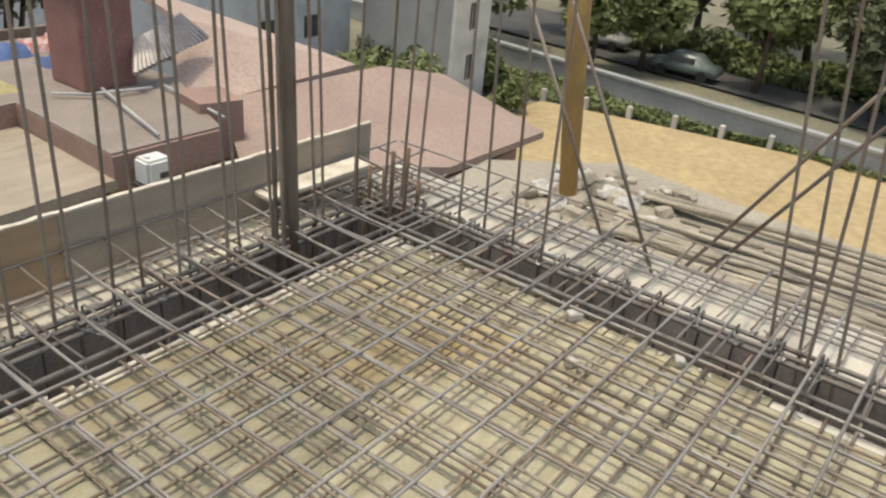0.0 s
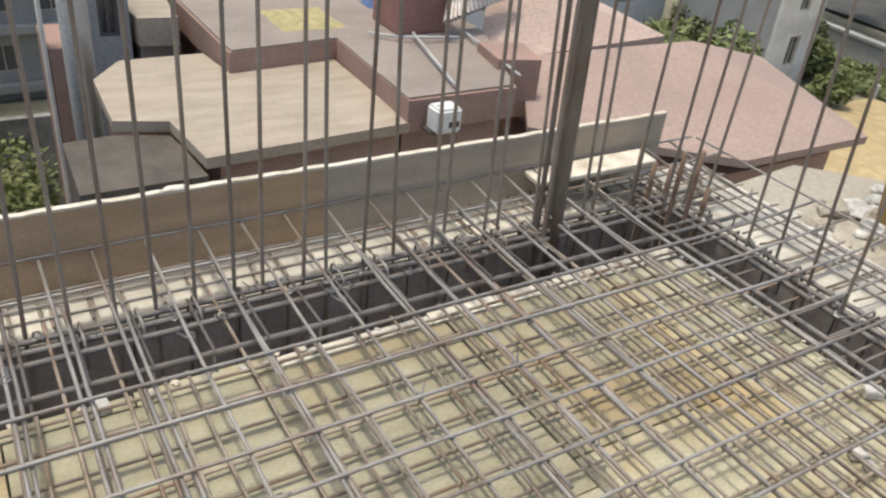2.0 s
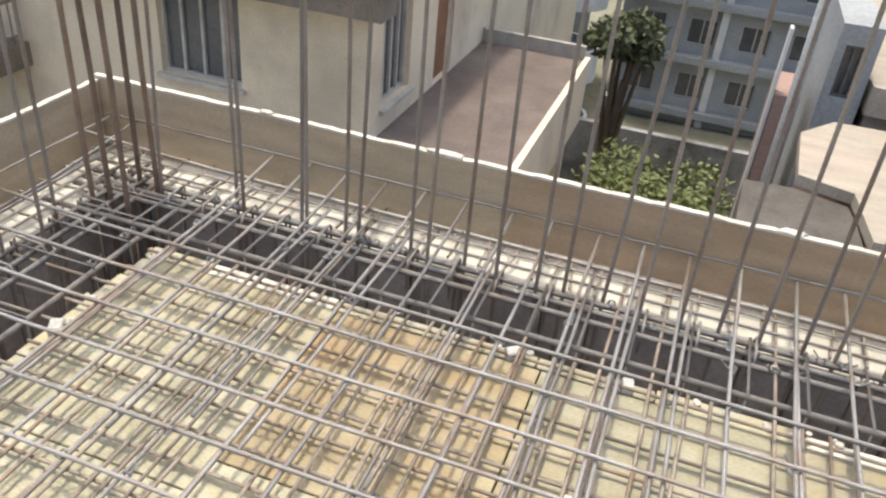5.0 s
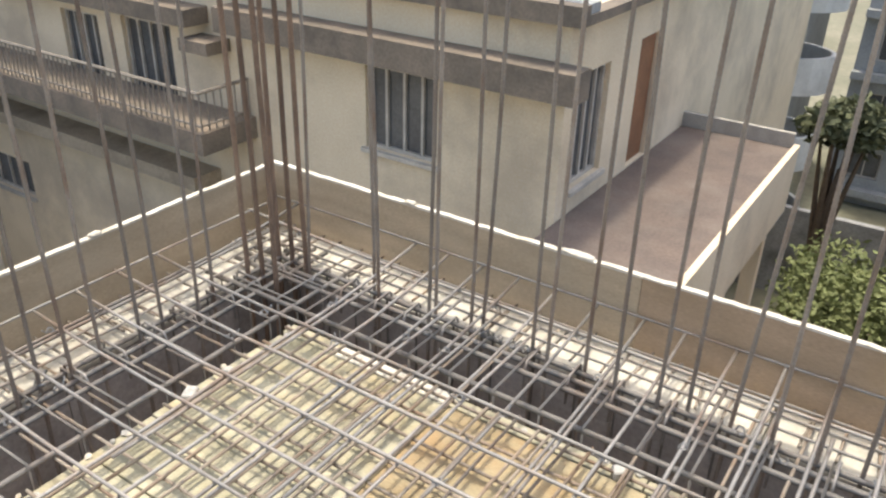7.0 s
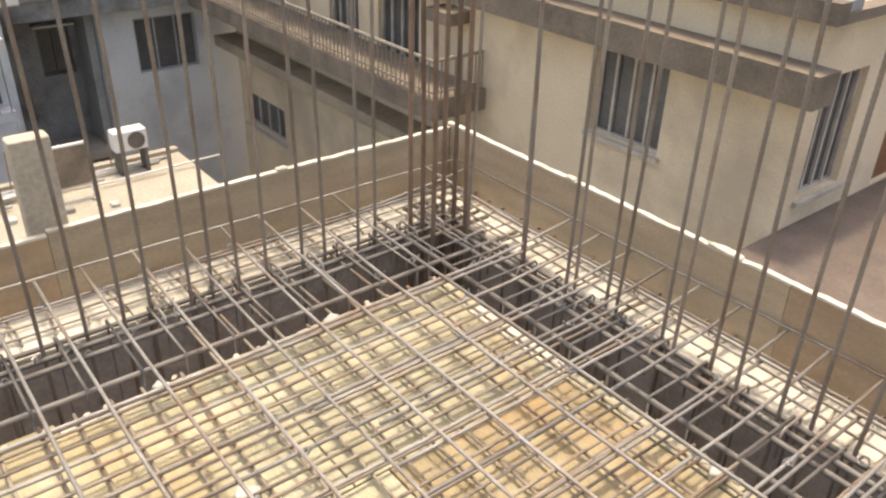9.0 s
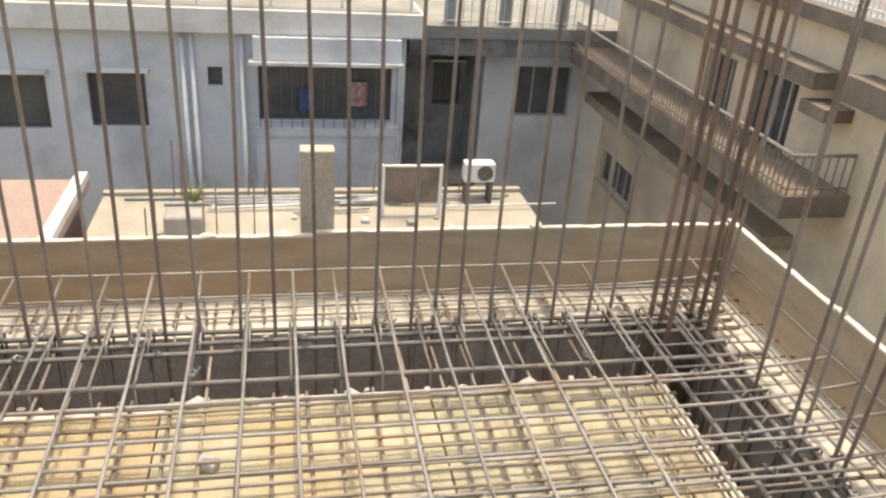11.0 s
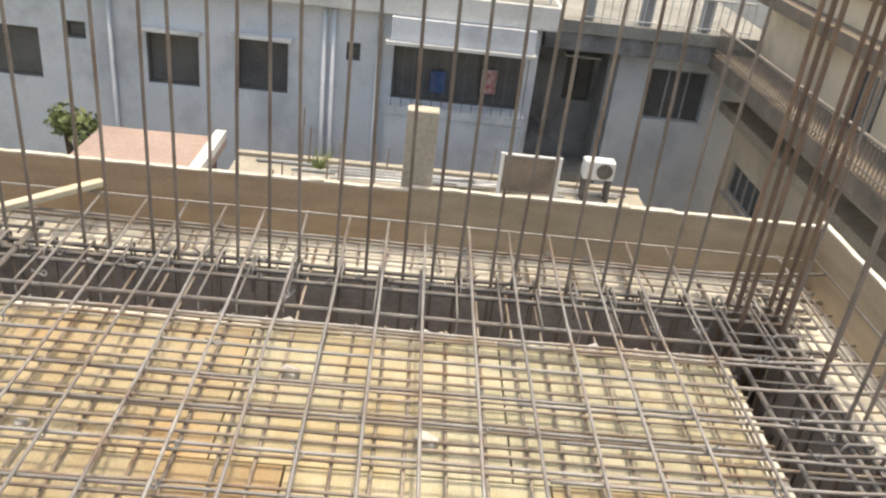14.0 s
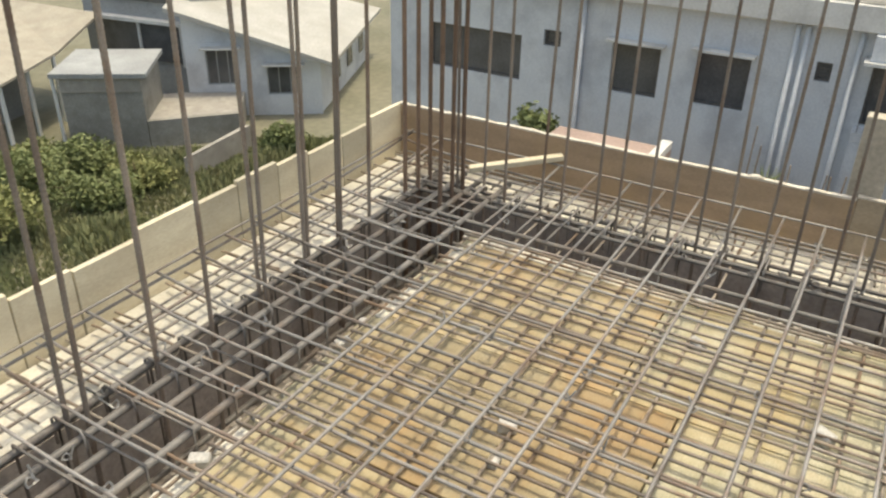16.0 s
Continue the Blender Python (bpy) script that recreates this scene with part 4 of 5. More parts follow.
# ---- roofs to the north-east ----
cr = thing("cement_roof_house", "low house with sunlit pinkish cement roof", "house", at=(3.4, 9.5, GROUND))
part("house_wall", prism([(-1.9, 1.2), (-1.2, -1.3), (1.05, -1.2), (1.1, 1.0)], 0, -2.75 - GROUND), M_PINK, cr)
part("roof_slab", prism([(-2.03, 1.17), (-2.09, -0.2), (-1.5, -0.4), (-1.4, -1.48), (1.17, -1.31), (1.25, 1.15), (-0.36, 1.06), (-0.45, 1.83), (-1.59, 1.8)], -2.74 - GROUND, -2.6 - GROUND), M_CROOF, cr, "sun-bleached pinkish cement roof")
# dark slab drawn in place of the shade over the roof corner
tagged(part("roof_shade_sheet", prism([(0.7, 7.9), (1.98, 7.9), (1.94, 8.6), (1.88, 9.05), (1.3, 9.25), (0.75, 9.2)], -3.4, -2.76), M_SHADE_LABEL), "dark brown sheet standing for the shade on the low roof", "roof sheet")
cr2 = thing("cement_roof_house", "far low house with pale cement roof", "house", at=(2.4, 16, GROUND))
part("house_wall", prism([(-0.08, -3.7), (0.5, -3.7), (0.6, 3), (0.0, 3)], 0, -2.75 - GROUND), M_BUFF, cr2)
blk = thing("grey_block", "grey cement house block in shade with a dark window", "house", at=(1.9, 13.5, GROUND))
holed_wall(blk, "south_wall", "y", 12.3, 1.66, 2.2, GROUND, -1.5, [(1.78, 2.06, -2.6, -1.8)], M_GREYWALL, 0.2, 1)
window(blk, "y", 12.3, 1.78, 2.06, -2.6, -1.8, side=1, bars=2, sill=False, frame_mat=M_GRILL)
wall_part(blk, "rear_block", 1.66, 12.51, GROUND, 2.2, 14.8, -1.5, M_GREYWALL)
part("roof_slab", prism([(-0.15, -1.1), (-0.18, -3.0), (-0.11, -3.8), (0.45, -3.85), (0.6, -2.0), (0.64, 3.2), (0.0, 3.2)], -2.74 - GROUND, -2.3 - GROUND), M_CROOF, cr2)
gr = thing("grey_roof_house", "house with flat grey cement roof and pink fascia", "house", at=(5.5, 11, GROUND))
gout = [(3.05, 10.44), (4.68, 10.62), (4.54, 8.19), (6.15, 8.2), (7.1, 10.4), (7.1, 14.0), (3.05, 14.0)]
part("house_wall", prism([(x * 0.94 + 0.31 - 5.5, y * 0.94 + 0.68 - 11) for x, y in gout], 0, -2.75 - GROUND), M_PINK, gr)
part("fascia", prism([(x - 5.5, y - 11) for x, y in gout], -2.74 - GROUND, -2.3 - GROUND), M_PINK, gr, "dull pink plaster fascia")
part("roof_surface", prism([(x * 0.985 + 0.08 - 5.5, y * 0.985 + 0.17 - 11) for x, y in gout], -2.295 - GROUND, -2.27 - GROUND), M_GROOF, gr)
part("roof_kerb", box(3.1 - 5.5, 13.85 - 11, -2.265 - GROUND, 7.05 - 5.5, 13.98 - 11, -2.1 - GROUND), M_BROWN, gr)
chim = thing("water_tower", "dark red painted brick tower block on the grey roof", "tower", at=(6.03, 10.9, -2.27))
part("tower_body", box(-0.42, -0.4, 0, 0.42, 0.45, 1.5, 0.02), M_RED, chim)
part("tower_top", box(-0.5, -0.48, 1.505, 0.5, 0.53, 1.62, 0.02), M_RED, chim)
part("black_tank", box(-0.35, -0.33, 1.625, 0.35, 0.36, 2.6, 0.12, seg=3), M_GRILL, chim, "black water tank")
tank = thing("plastic_drum", "white plastic jerrycan drum hung at the roof corner", "drum", at=(4.93, 7.98, -2.66))
part("drum_body", box(-0.175, -0.15, 0, 0.175, 0.15, 0.34, 0.035, seg=2), M_PLASTIC, tank)
part("drum_label", box(-0.02, -0.154, 0.09, 0.13, -0.1505, 0.17), M_SHADE_LABEL, tank, "small dark label")
part("cap", tube([(-0.08, 0, 0.34), (-0.08, 0, 0.37)], 0.04, 10), M_PLASTIC, tank)
part("bracket", box(-0.19, -0.02, -0.05, 0.19, 0.21, -0.005), M_GRILL, tank)
for pts in (((5.15, 10.55, -2.2), (5.55, 10.2, -2.2)), ((5.55, 10.2, -2.19), (6.35, 10.0, -2.19)), ((5.25, 8.3, -2.2), (5.75, 10.3, -2.17)), ((6.3, 8.35, -2.2), (6.6, 10.2, -2.2))):
    tagged(part("roof_pipe", tube([*pts], 0.022, 7), M_PIPE, smooth=True), "grey pipe lying on the flat roof", "pipe", "roof pipes")


def cloth(name, x, y, w, d, h, mat, label, seed):
    g = random.Random(seed)
    bm = bmesh.new()
    n = 8
    grid = [[bm.verts.new((x + w * (i / n - 0.5) + g.uniform(-0.02, 0.02), y + d * (j / n - 0.5) + g.uniform(-0.02, 0.02),
                           -2.268 + h * (0.3 + 0.9 * abs(noise.noise((i * 0.6, j * 0.6, seed * 3.1)))) * (0 if i in (0, n) or j in (0, n) else 1)))
             for j in range(n + 1)] for i in range(n + 1)]
    for i in range(n):
        for j in range(n):
            bm.faces.new((grid[i][j], grid[i + 1][j], grid[i + 1][j + 1], grid[i][j + 1]))
    ob = part(name, bm, mat, smooth=True)
    return tagged(ob, label, "laundry", "laundry drying on the roof")


cloth("laundry", 4.55, 11.6, 1.0, 1.1, 0.04, M_YELLOW, "yellow woven mat spread to dry on the roof", 1)
cloth("laundry", 5.0, 13.4, 0.7, 0.4, 0.3, M_WHITECLOTH, "white cloth bundle on the roof", 2)
cloth("laundry", 5.1, 12.85, 0.9, 0.4, 0.2, M_BLUECLOTH, "blue cloth drying on the roof", 3)
cloth("laundry", 5.8, 13.0, 0.6, 0.7, 0.25, M_BLUECLOTH, "blue cloth drying on the roof", 4)
cloth("laundry", 6.4, 13.1, 0.7, 0.6, 0.25, M_REDCLOTH, "red and white striped cloth on the roof", 5)
cloth("laundry", 6.2, 12.1, 0.7, 0.45, 0.18, M_BLUECLOTH, "blue cloth drying on the roof", 6)
cloth("laundry", 6.75, 12.5, 0.5, 0.5, 0.25, M_WHITECLOTH, "pale cloth bundle on the roof", 7)

# pink hipped roofs
hip = thing("pink_roof_house", "house with smooth pink hipped roofs", "house", at=(9, 8, GROUND))


def slab_roof(name, corners, mat, t=0.12, label=""):
    bm = bmesh.new()
    up = [bm.verts.new((x - 9, y - 8, z - GROUND)) for x, y, z in corners]
    dn = [bm.verts.new((x - 9, y - 8, z - GROUND - t)) for x, y, z in corners]
    n = len(corners)
    bm.faces.new(up)
    bm.faces.new(dn[::-1])
    for i in range(n):
        bm.faces.new((dn[i], dn[(i + 1) % n], up[(i + 1) % n], up[i]))
    bmesh.ops.recalc_face_normals(bm, faces=bm.faces)
    return part(name, bm, mat, hip, label)


slab_roof("roof_slope", [(8.62, 6.25, -2.90), (11.20, 6.20, -2.90), (10.15, 8.95, -2.20)], M_PINKROOF)
slab_roof("roof_slope", [(6.40, 8.15, -2.90), (8.62, 6.25, -2.90), (10.15, 8.95, -2.20), (7.27, 9.63, -2.45)], M_PINKROOF)
slab_roof("roof_slope", [(11.20, 6.20, -2.90), (12.9, 9.6, -2.95), (10.15, 8.95, -2.20)], M_PINKROOF)
# upper slopes take the lit pink, the lower ones the plain pink
slab_roof("gable_slope", [(6.74, 10.00, -2.66), (7.41, 9.76, -2.52), (10.14, 9.53, -2.30), (7.71, 11.28, -1.50)], M_PINKLIT, label="upper pink roof slope, paler colour for the sun on it")
slab_roof("gable_slope", [(7.71, 11.28, -1.50), (10.14, 9.53, -2.30), (11.2, 13.4, -2.5), (8.9, 14.5, -1.55)], M_PINKLIT)
part("house_wall", prism([(-2.2, 0.3), (-0.3, -1.5), (1.9, -1.5), (3.3, 1.4), (1.6, 4.8), (-1.2, 4.6)], 0, -3.25 - GROUND), M_PINK, hip)
part("end_parapet", prism([(-2.75, 0.8), (-2.15, 0.62), (-1.95, 1.35), (-2.6, 1.55)], -3.0 - GROUND, -2.12 - GROUND), M_PINK, hip, "dull brown plastered parapet end")
# corrugated sheet before the upper slope
tin = thing("tin_roof", "small corrugated grey tin roof sheet", "roof sheet", at=(6.18, 10.11, -1.98))
TIN_TOP, TIN_EAVE = (Vector((6.52, 10.57, -1.62)), Vector((7.33, 10.64, -1.32))), (Vector((6.18, 10.11, -1.98)), Vector((7.74, 10.5, -1.72)))
for k in range(19):
    f = k / 18
    a, b = TIN_TOP[0].lerp(TIN_TOP[1], f) - tin.location, TIN_EAVE[0].lerp(TIN_EAVE[1], f) - tin.location
    part("corrugation", tube([a, b], 0.05, 6), M_TIN, tin)

# the roofs of the north-east plot stand together a little further out
for ob in [cr, cr2, blk, gr, chim, tank, hip, tin] + [o for o in scene.objects if o.parent is None and o.name.split(".")[0] in ("roof_pipe", "laundry", "roof_shade_sheet")]:
    ob.scale = (1.055, 1.055, 1)
    ob.location.x = ob.location.x * 1.055 + 0.2
    ob.location.y = ob.location.y * 1.055 - 0.1

# ---- apartment blocks to the north ----
apt = thing("apartment_block", "grey-white apartment block with dark windows and ledges", "building", at=(2, 33, GROUND))
ah = [(x, x + 1.0, z, z + 0.95) for x in (-2.4, -0.6, 1.2, 2.9) for z in (-9.0, -7.0, -5.0, -3.0)]
holed_wall(apt, "facade_wall", "y", 30, -3.0, 4.3, -16, 0.5, ah, M_GREYWALL, 0.25, 1)
for w in ah:
    window(apt, "y", 30, *w, side=1, bars=2, grill=False, sill=False)
for z in (-9.6, -7.6, -5.6, -3.6):
    wall_part(apt, "floor_ledge", -3.0, 29.6, z, 4.3, 29.996, z + 0.25, M_GREYWALL)
wall_part(apt, "pilaster", 0.45, 29.8, -10, 0.7, 29.99, 0.5, M_WHITE)
wall_part(apt, "side_wall", -3.0, 30.26, GROUND, -2.8, 38, 0.5, M_GREYWALL)
wall_part(apt, "side_wall", 4.1, 30.26, GROUND, 4.3, 38, 0.5, M_GREYWALL)
wall_part(apt, "roof", -3.2, 29.5, 0.51, 4.5, 38, 0.75, M_GREYWALL)
apt2 = thing("apartment_block", "grey apartment block with curved balconies", "building", at=(-6.3, 26, GROUND))
wall_part(apt2, "main_walls", -12, 24, GROUND, -4.7, 34, 1.5, M_GREYWALL)
for z in (-9.4, -7.1, -4.8, -2.5):
    out = [(1.6 + 1.75 * math.cos(a), -0.9 + 1.3 * math.sin(a)) for a in np.linspace(-1.57, 1.57, 12)]
    o2 = [(1.6 + 1.63 * math.cos(a), -0.9 + 1.18 * math.sin(a)) for a in np.linspace(1.57, -1.57, 12)]
    part("balcony_floor", prism(out, z - GROUND - 0.2, z - GROUND), M_WHITE, apt2)
    part("balcony_wall", prism(out + o2, z - GROUND + 0.005, z - GROUND + 0.85), M_WHITE, apt2, "white curved balcony wall")
    wall_part(apt2, "balcony_door", -4.69, 24.9, z, -4.66, 26.0, z + 1.9, M_GLASS)
apt3 = thing("apartment_block", "hazy grey-blue block far behind the roofs", "building", at=(16, 34, GROUND))
gh = [(x, x + 1.2, z, z + 1.2) for x in (11, 14, 17, 20, 23, 26, 29) for z in (-8, -5, -2)]
holed_wall(apt3, "facade_wall", "y", 30, 9, 32.4, GROUND, 0.5, gh, M_BLUE, 0.25, 1)
for w in gh:
    window(apt3, "y", 30, *w, side=1, bars=2, grill=False, sill=False)
wall_part(apt3, "roof", 8.8, 29.8, 0.51, 32.6, 38, 0.8, M_GREYWALL)
wall_part(apt3, "side_wall", 32.2, 30.26, GROUND, 32.4, 38, 0.5, M_GREYWALL)
apt4 = thing("apartment_block", "tall narrow grey-white building by the road", "building", at=(31.5, 24, GROUND))
eh = [(31.3, 32.0, z, z + 1.3) for z in (-8.6, -6.2, -3.8)]
holed_wall(apt4, "facade_wall", "y", 21.5, 30.2, 33.0, GROUND, 2, eh, M_WHITE, 0.2, 1)
for w in eh:
    window(apt4, "y", 21.5, *w, side=1, bars=2, grill=False, sill=False)
wall_part(apt4, "side_wall", 32.8, 21.71, GROUND, 33.0, 27, 2, M_GREYWALL)
wall_part(apt4, "side_wall", 30.2, 21.71, GROUND, 30.4, 27, 2, M_GREYWALL)
tagged(part("compound_wall", box(-4.5, 21.8, GROUND, 3.2, 22.0, -7.35, 0.02), M_BLOTCHWALL), "dark blotched compound wall before the flats", "wall")
# gate pier between the tree and the roofs
pier = thing("brick_pier", "tall narrow cement pier with broken pale edge", "pier", at=(1.55, 13.5, GROUND))
part("pier_body", box(-0.22, -0.6, 0, 0.16, 0.6, 7.3, 0.02), M_PINK, pier)
part("pier_edge", box(-0.28, -0.62, 0, -0.225, -0.4, 8.3, 0.01), M_WHITE, pier)
tagged(part("utility_pole", tube([(1.56, 12.4, GROUND), (1.55, 12.4, 2.5)], 0.085, 10), M_GREYWALL, smooth=True), "grey-blue steel utility pole", "pole")

tree(-0.1, 17.0, GROUND, 4.1, 2.1, M_LEAF, 8500, 0.095, "leafy green tree between the houses", seed=11)
tree(-1.6, 19, GROUND, 6.6, 0.9, M_LEAF2, 2200, 0.16, "dark slender tree before the flats", seed=12)
tree(5.5, 18.5, GROUND, 9.2, 1.7, M_LEAF2, 3000, 0.17, "dull green tree behind the grey roof", seed=13)
tree(8.3, 18.5, GROUND, 9.4, 1.6, M_LEAF2, 3000, 0.17, "dull green tree behind the grey roof", seed=14)
tree(19.5, 16.8, GROUND, 4.6, 1.8, M_LEAF, 3200, 0.2, "green bushy tree beyond the pink roof", seed=15)
tree(23, 18.4, GROUND, 4.4, 1.9, M_LEAF, 3000, 0.2, "green bushy tree beyond the pink roof", seed=16)

for k, (x, y, h, r) in enumerate(((27.5, 25.5, 2.6, 1.5), (30, 26, 2.8, 1.6), (32.5, 28, 2.6, 1.6), (35, 27.5, 3.2, 1.8), (37, 25.5, 2.8, 1.7), (35.2, 22.8, 2.2, 1.3), (39.5, 28.5, 4.2, 2.2), (28, 21.5, 2.0, 1.1), (32.5, 19.6, 1.5, 0.9))):
    tree(x, y, GROUND, h, r, M_LEAF2 if k % 3 == 1 else M_LEAF, 2600, 0.2, "green bush behind the pink roofs", seed=90 + k, group="bushes")

# ---- east side: lower slab with timber, yard, wall, road ----
low = thing("lower_slab", "pale cement slab a step below the deck, dusty", "slab", at=(4.7, 0.6, -1.0))
part("slab_body", prism([(-1.6, -4), (0.7, -4), (1.42, 1.85), (0.55, 2.7), (-1.6, 2.5)], -0.15, 0.15), M_TERR, low)
part("slab_support", box(-1.0, -3.8, GROUND + 1, 0.4, 1.8, -0.155), M_CONC, low)
for k in range(26):
    x = 4.25 + 0.056 * k + rng.uniform(-0.05, 0.05)
    y0 = rng.uniform(-0.8, 0.2)
    L = rng.uniform(1.5, 2.3)
    z = -0.85 + 0.03 + 0.07 * rng.random()
    dx = rng.uniform(-0.5, 0.1)
    tagged(part("timber_pole", tube([(x, y0, z), (x + dx / 2, y0 + L / 2, z + 0.015), (x + dx, y0 + L, z)], rng.uniform(0.012, 0.03), 7), M_LOG, smooth=True),
           "grey-brown timber pole lying on the lower slab", "timber pole", "timber poles")
for k in range(90):
    x, y = 4.2 + rng.uniform(0, 1.6), 1.7 + rng.uniform(0, 1.0)
    s = rng.uniform(0.02, 0.11)
    bm = bmesh.new()
    bmesh.ops.create_icosphere(bm, subdivisions=2, radius=s)
    for v in bm.verts:
        v.co *= 1 + 0.6 * noise.noise(v.co * 14 + Vector((k, 0, 0)))
        v.co.z *= 0.6
    bmesh.ops.translate(bm, vec=(x, y, -0.85 + s * 0.35), verts=bm.verts)
    tagged(part("rubble", bm, M_LOG if k % 3 else M_BLOCK), "broken rubble lump on the lower slab", "rubble", "rubble")
tagged(part("bamboo_prop", tube([(4.95, 2.36, -0.85), (4.94, 2.5, 0.5), (4.92, 2.66, 2.5)], 0.068, 12, r_end=0.098), M_BAMBOO, smooth=True),
       "yellow-brown timber pole standing on the lower slab", "prop")
wallb = thing("boundary_wall", "long dull grey cement boundary wall with a coping", "wall", at=(38.8, 10, GROUND))
part("wall_body", prism([(-6.0, -45), (-5.7, -45), (4.3, 30), (4.0, 30)], 0, 1.15), M_GREYWALL, wallb)
part("coping", prism([(-6.1, -45), (-5.6, -45), (4.4, 30), (3.9, 30)], 1.155, 1.3), M_GREYWALL, wallb)
for k in range(14):
    f = k / 13
    y = -9 + 28.5 * f
    x = 35.75 + (19.4 - y) * 0.2
    tagged(part("fence_post", box(x - 0.12, y - 0.12, GROUND, x + 0.12, y + 0.12, GROUND + 0.8, 0.02), M_BLOCK), "short pale cement fence post at the yard edge", "fence post", "fence posts")


def car(x, y, rz, mat, label):
    c = thing("car", label, "car", "parked cars", at=(x, y, GROUND + 0.18))
    c.rotation_euler = (0, 0, rz)
    prof = [(-2.1, 0.35), (-2.1, 0.8), (-1.3, 0.95), (-0.8, 1.4), (0.8, 1.4), (1.4, 0.92), (2.1, 0.8), (2.1, 0.35)]
    bm = bmesh.new()
    a = [bm.verts.new((px, -0.82, pz)) for px, pz in prof]
    b = [bm.verts.new((px, 0.82, pz)) for px, pz in prof]
    bm.faces.new(a)
    bm.faces.new(b[::-1])
    for i in range(len(prof)):
        j = (i + 1) % len(prof)
        bm.faces.new((a[i], b[i], b[j], a[j]))
    bmesh.ops.recalc_face_normals(bm, faces=bm.faces)
    bmesh.ops.bevel(bm, geom=list(bm.edges), offset=0.08, segments=2, affect="EDGES")
    part("body", bm, mat, c, smooth=True)
    for s in (-0.83, 0.83):
        part("side_window", box(-0.75, s - 0.01, 0.98, 0.85, s + 0.01, 1.3), M_GLASS, c)
    for px in (-1.3, 1.3):
        for s in (-0.75, 0.75):
            part("wheel", tube([(px, s - 0.1, 0.33), (px, s + 0.1, 0.33)], 0.33, 14), M_RUBBER, c)
    return c


car(50.6, 24.0, 1.6, M_CARW, "white parked car beyond the boundary wall")
car(47.9, 16.8, 1.6, M_CARB, "dull teal parked car beyond the boundary wall")
for k, (x, y, h, r) in enumerate(((38.5, 21, 6, 2.6), (42.5, 19.5, 6.5, 3.2), (43, 12.5, 6.8, 3.2), (42.5, 6, 6.5, 3.0), (48, 26, 9, 4.2), (50, 19, 9.5, 4.4), (52, 12, 9, 4.6), (50, 5, 8.5, 4.4), (56, 29, 10, 5), (60, 18, 11, 5.5), (60, 8, 11, 5.5), (49, -2, 9, 4.5), (34, 31, 7, 3.4), (40, 30, 8, 4))):
    tree(x + 5, y, GROUND, h, r, M_LEAF2 if k % 4 == 3 else M_LEAF, 4200, 0.36, "roadside tree with dense green crown", seed=30 + k, group="roadside trees")

# low weeds between the posts and the wall, and a hedge across the road
vs, fs = [], []
g5 = random.Random(5)
for k in range(26000):
    y = g5.uniform(-10, 24)
    if k % 3:
        x = g5.uniform(36.1 + (19.4 - y) * 0.2, 39.9 - (24 - y) * 0.12)
        hgt = g5.uniform(0.15, 0.45) + 0.5 * max(0, noise.noise((x * 0.5, y * 0.5, 7)))
    else:
        x = g5.uniform(50.5, 53.5) + (y - 10) * 0.12
        hgt = 1.6 + 2.2 * noise.noise((x * 0.3, y * 0.3, 3))
    p = Vector((x, y, GROUND + max(0.05, hgt) * g5.random() ** 0.5))
    u = Vector((g5.uniform(-1, 1), g5.uniform(-1, 1), g5.uniform(-0.7, 0.7))).normalized() * (0.16 if k % 3 else 0.3)
    w = u.cross(Vector((g5.uniform(-1, 1), g5.uniform(-1, 1), g5.uniform(-1, 1)))) * 0.5
    b = len(vs)
    vs += [p - u, p + w, p + u, p - w]
    fs.append((b, b + 1, b + 2, b + 3))
me = bpy.data.meshes.new("weeds")
me.from_pydata(vs, [], fs)
me.materials.append(M_LEAF)
tagged(new("weeds", me), "green weeds and hedge along the boundary wall and road", "weeds", kind="stuff")

# ---- south-west: houses and overgrown plot ----
sw = thing("white_house", "pale blue house with a pale sloping roof and dark windows", "house", at=(-24.5, -20.2, GROUND))
sww = [(-4.6, -3.3, -8.7, -7.2), (-2.2, -0.8, -9.15, -7.9)]
sw.location = (0, 0, 0)
holed_wall(sw, "gable_wall", "x", 0, -5.4, -2.5, -10.3, -6.95, sww[:1], M_BLUE, 0.25, -1)
holed_wall(sw, "gable_wall", "x", 0, -2.5, 0, -10.3, -7.8, sww[1:], M_BLUE, 0.25, -1)
for a, b, c, d in sww:
    window(sw, "x", 0, a, b, c, d, side=-1, bars=3, sill=False, frame_mat=M_GREYWALL)
    wall_part(sw, "hood", 0.003, a - 0.15, d + 0.03, 0.4, b + 0.15, d + 0.095, M_WHITE)
bm = bmesh.new()
ends = [[bm.verts.new((x, y, z)) for y, z in ((0, -7.795), (-2.5, -7.795), (-2.5, -6.945), (-5.4, -6.945), (-5.4, -5.85))] for x in (0, -0.25)]
bm.faces.new(ends[0])
bm.faces.new(ends[1][::-1])
for i in range(5):
    bm.faces.new((ends[0][i], ends[1][i], ends[1][(i + 1) % 5], ends[0][(i + 1) % 5]))
bmesh.ops.recalc_face_normals(bm, faces=bm.faces)
part("gable_top", bm, M_BLUE, sw)
part("eave_wall", prism([(-0.26, -0.2), (-0.26, 0), (-9, 2.2), (-9, 2.0)], -10.3, -7.8), M_BLUE, sw)
for f in (0.24, 0.5, 0.76):
    part("eave_window", prism([(-9 * f, 2.2 * f + 0.03), (-9 * f - 0.9, 2.2 * f + 0.25), (-9 * f - 0.9, 2.2 * f + 0.2), (-9 * f, 2.2 * f - 0.02)], -9.3, -8.2), M_GLASS, sw)
part("far_wall", box(-9, -5.4, -10.3, -0.26, -5.2, -5.9), M_BLUE, sw)
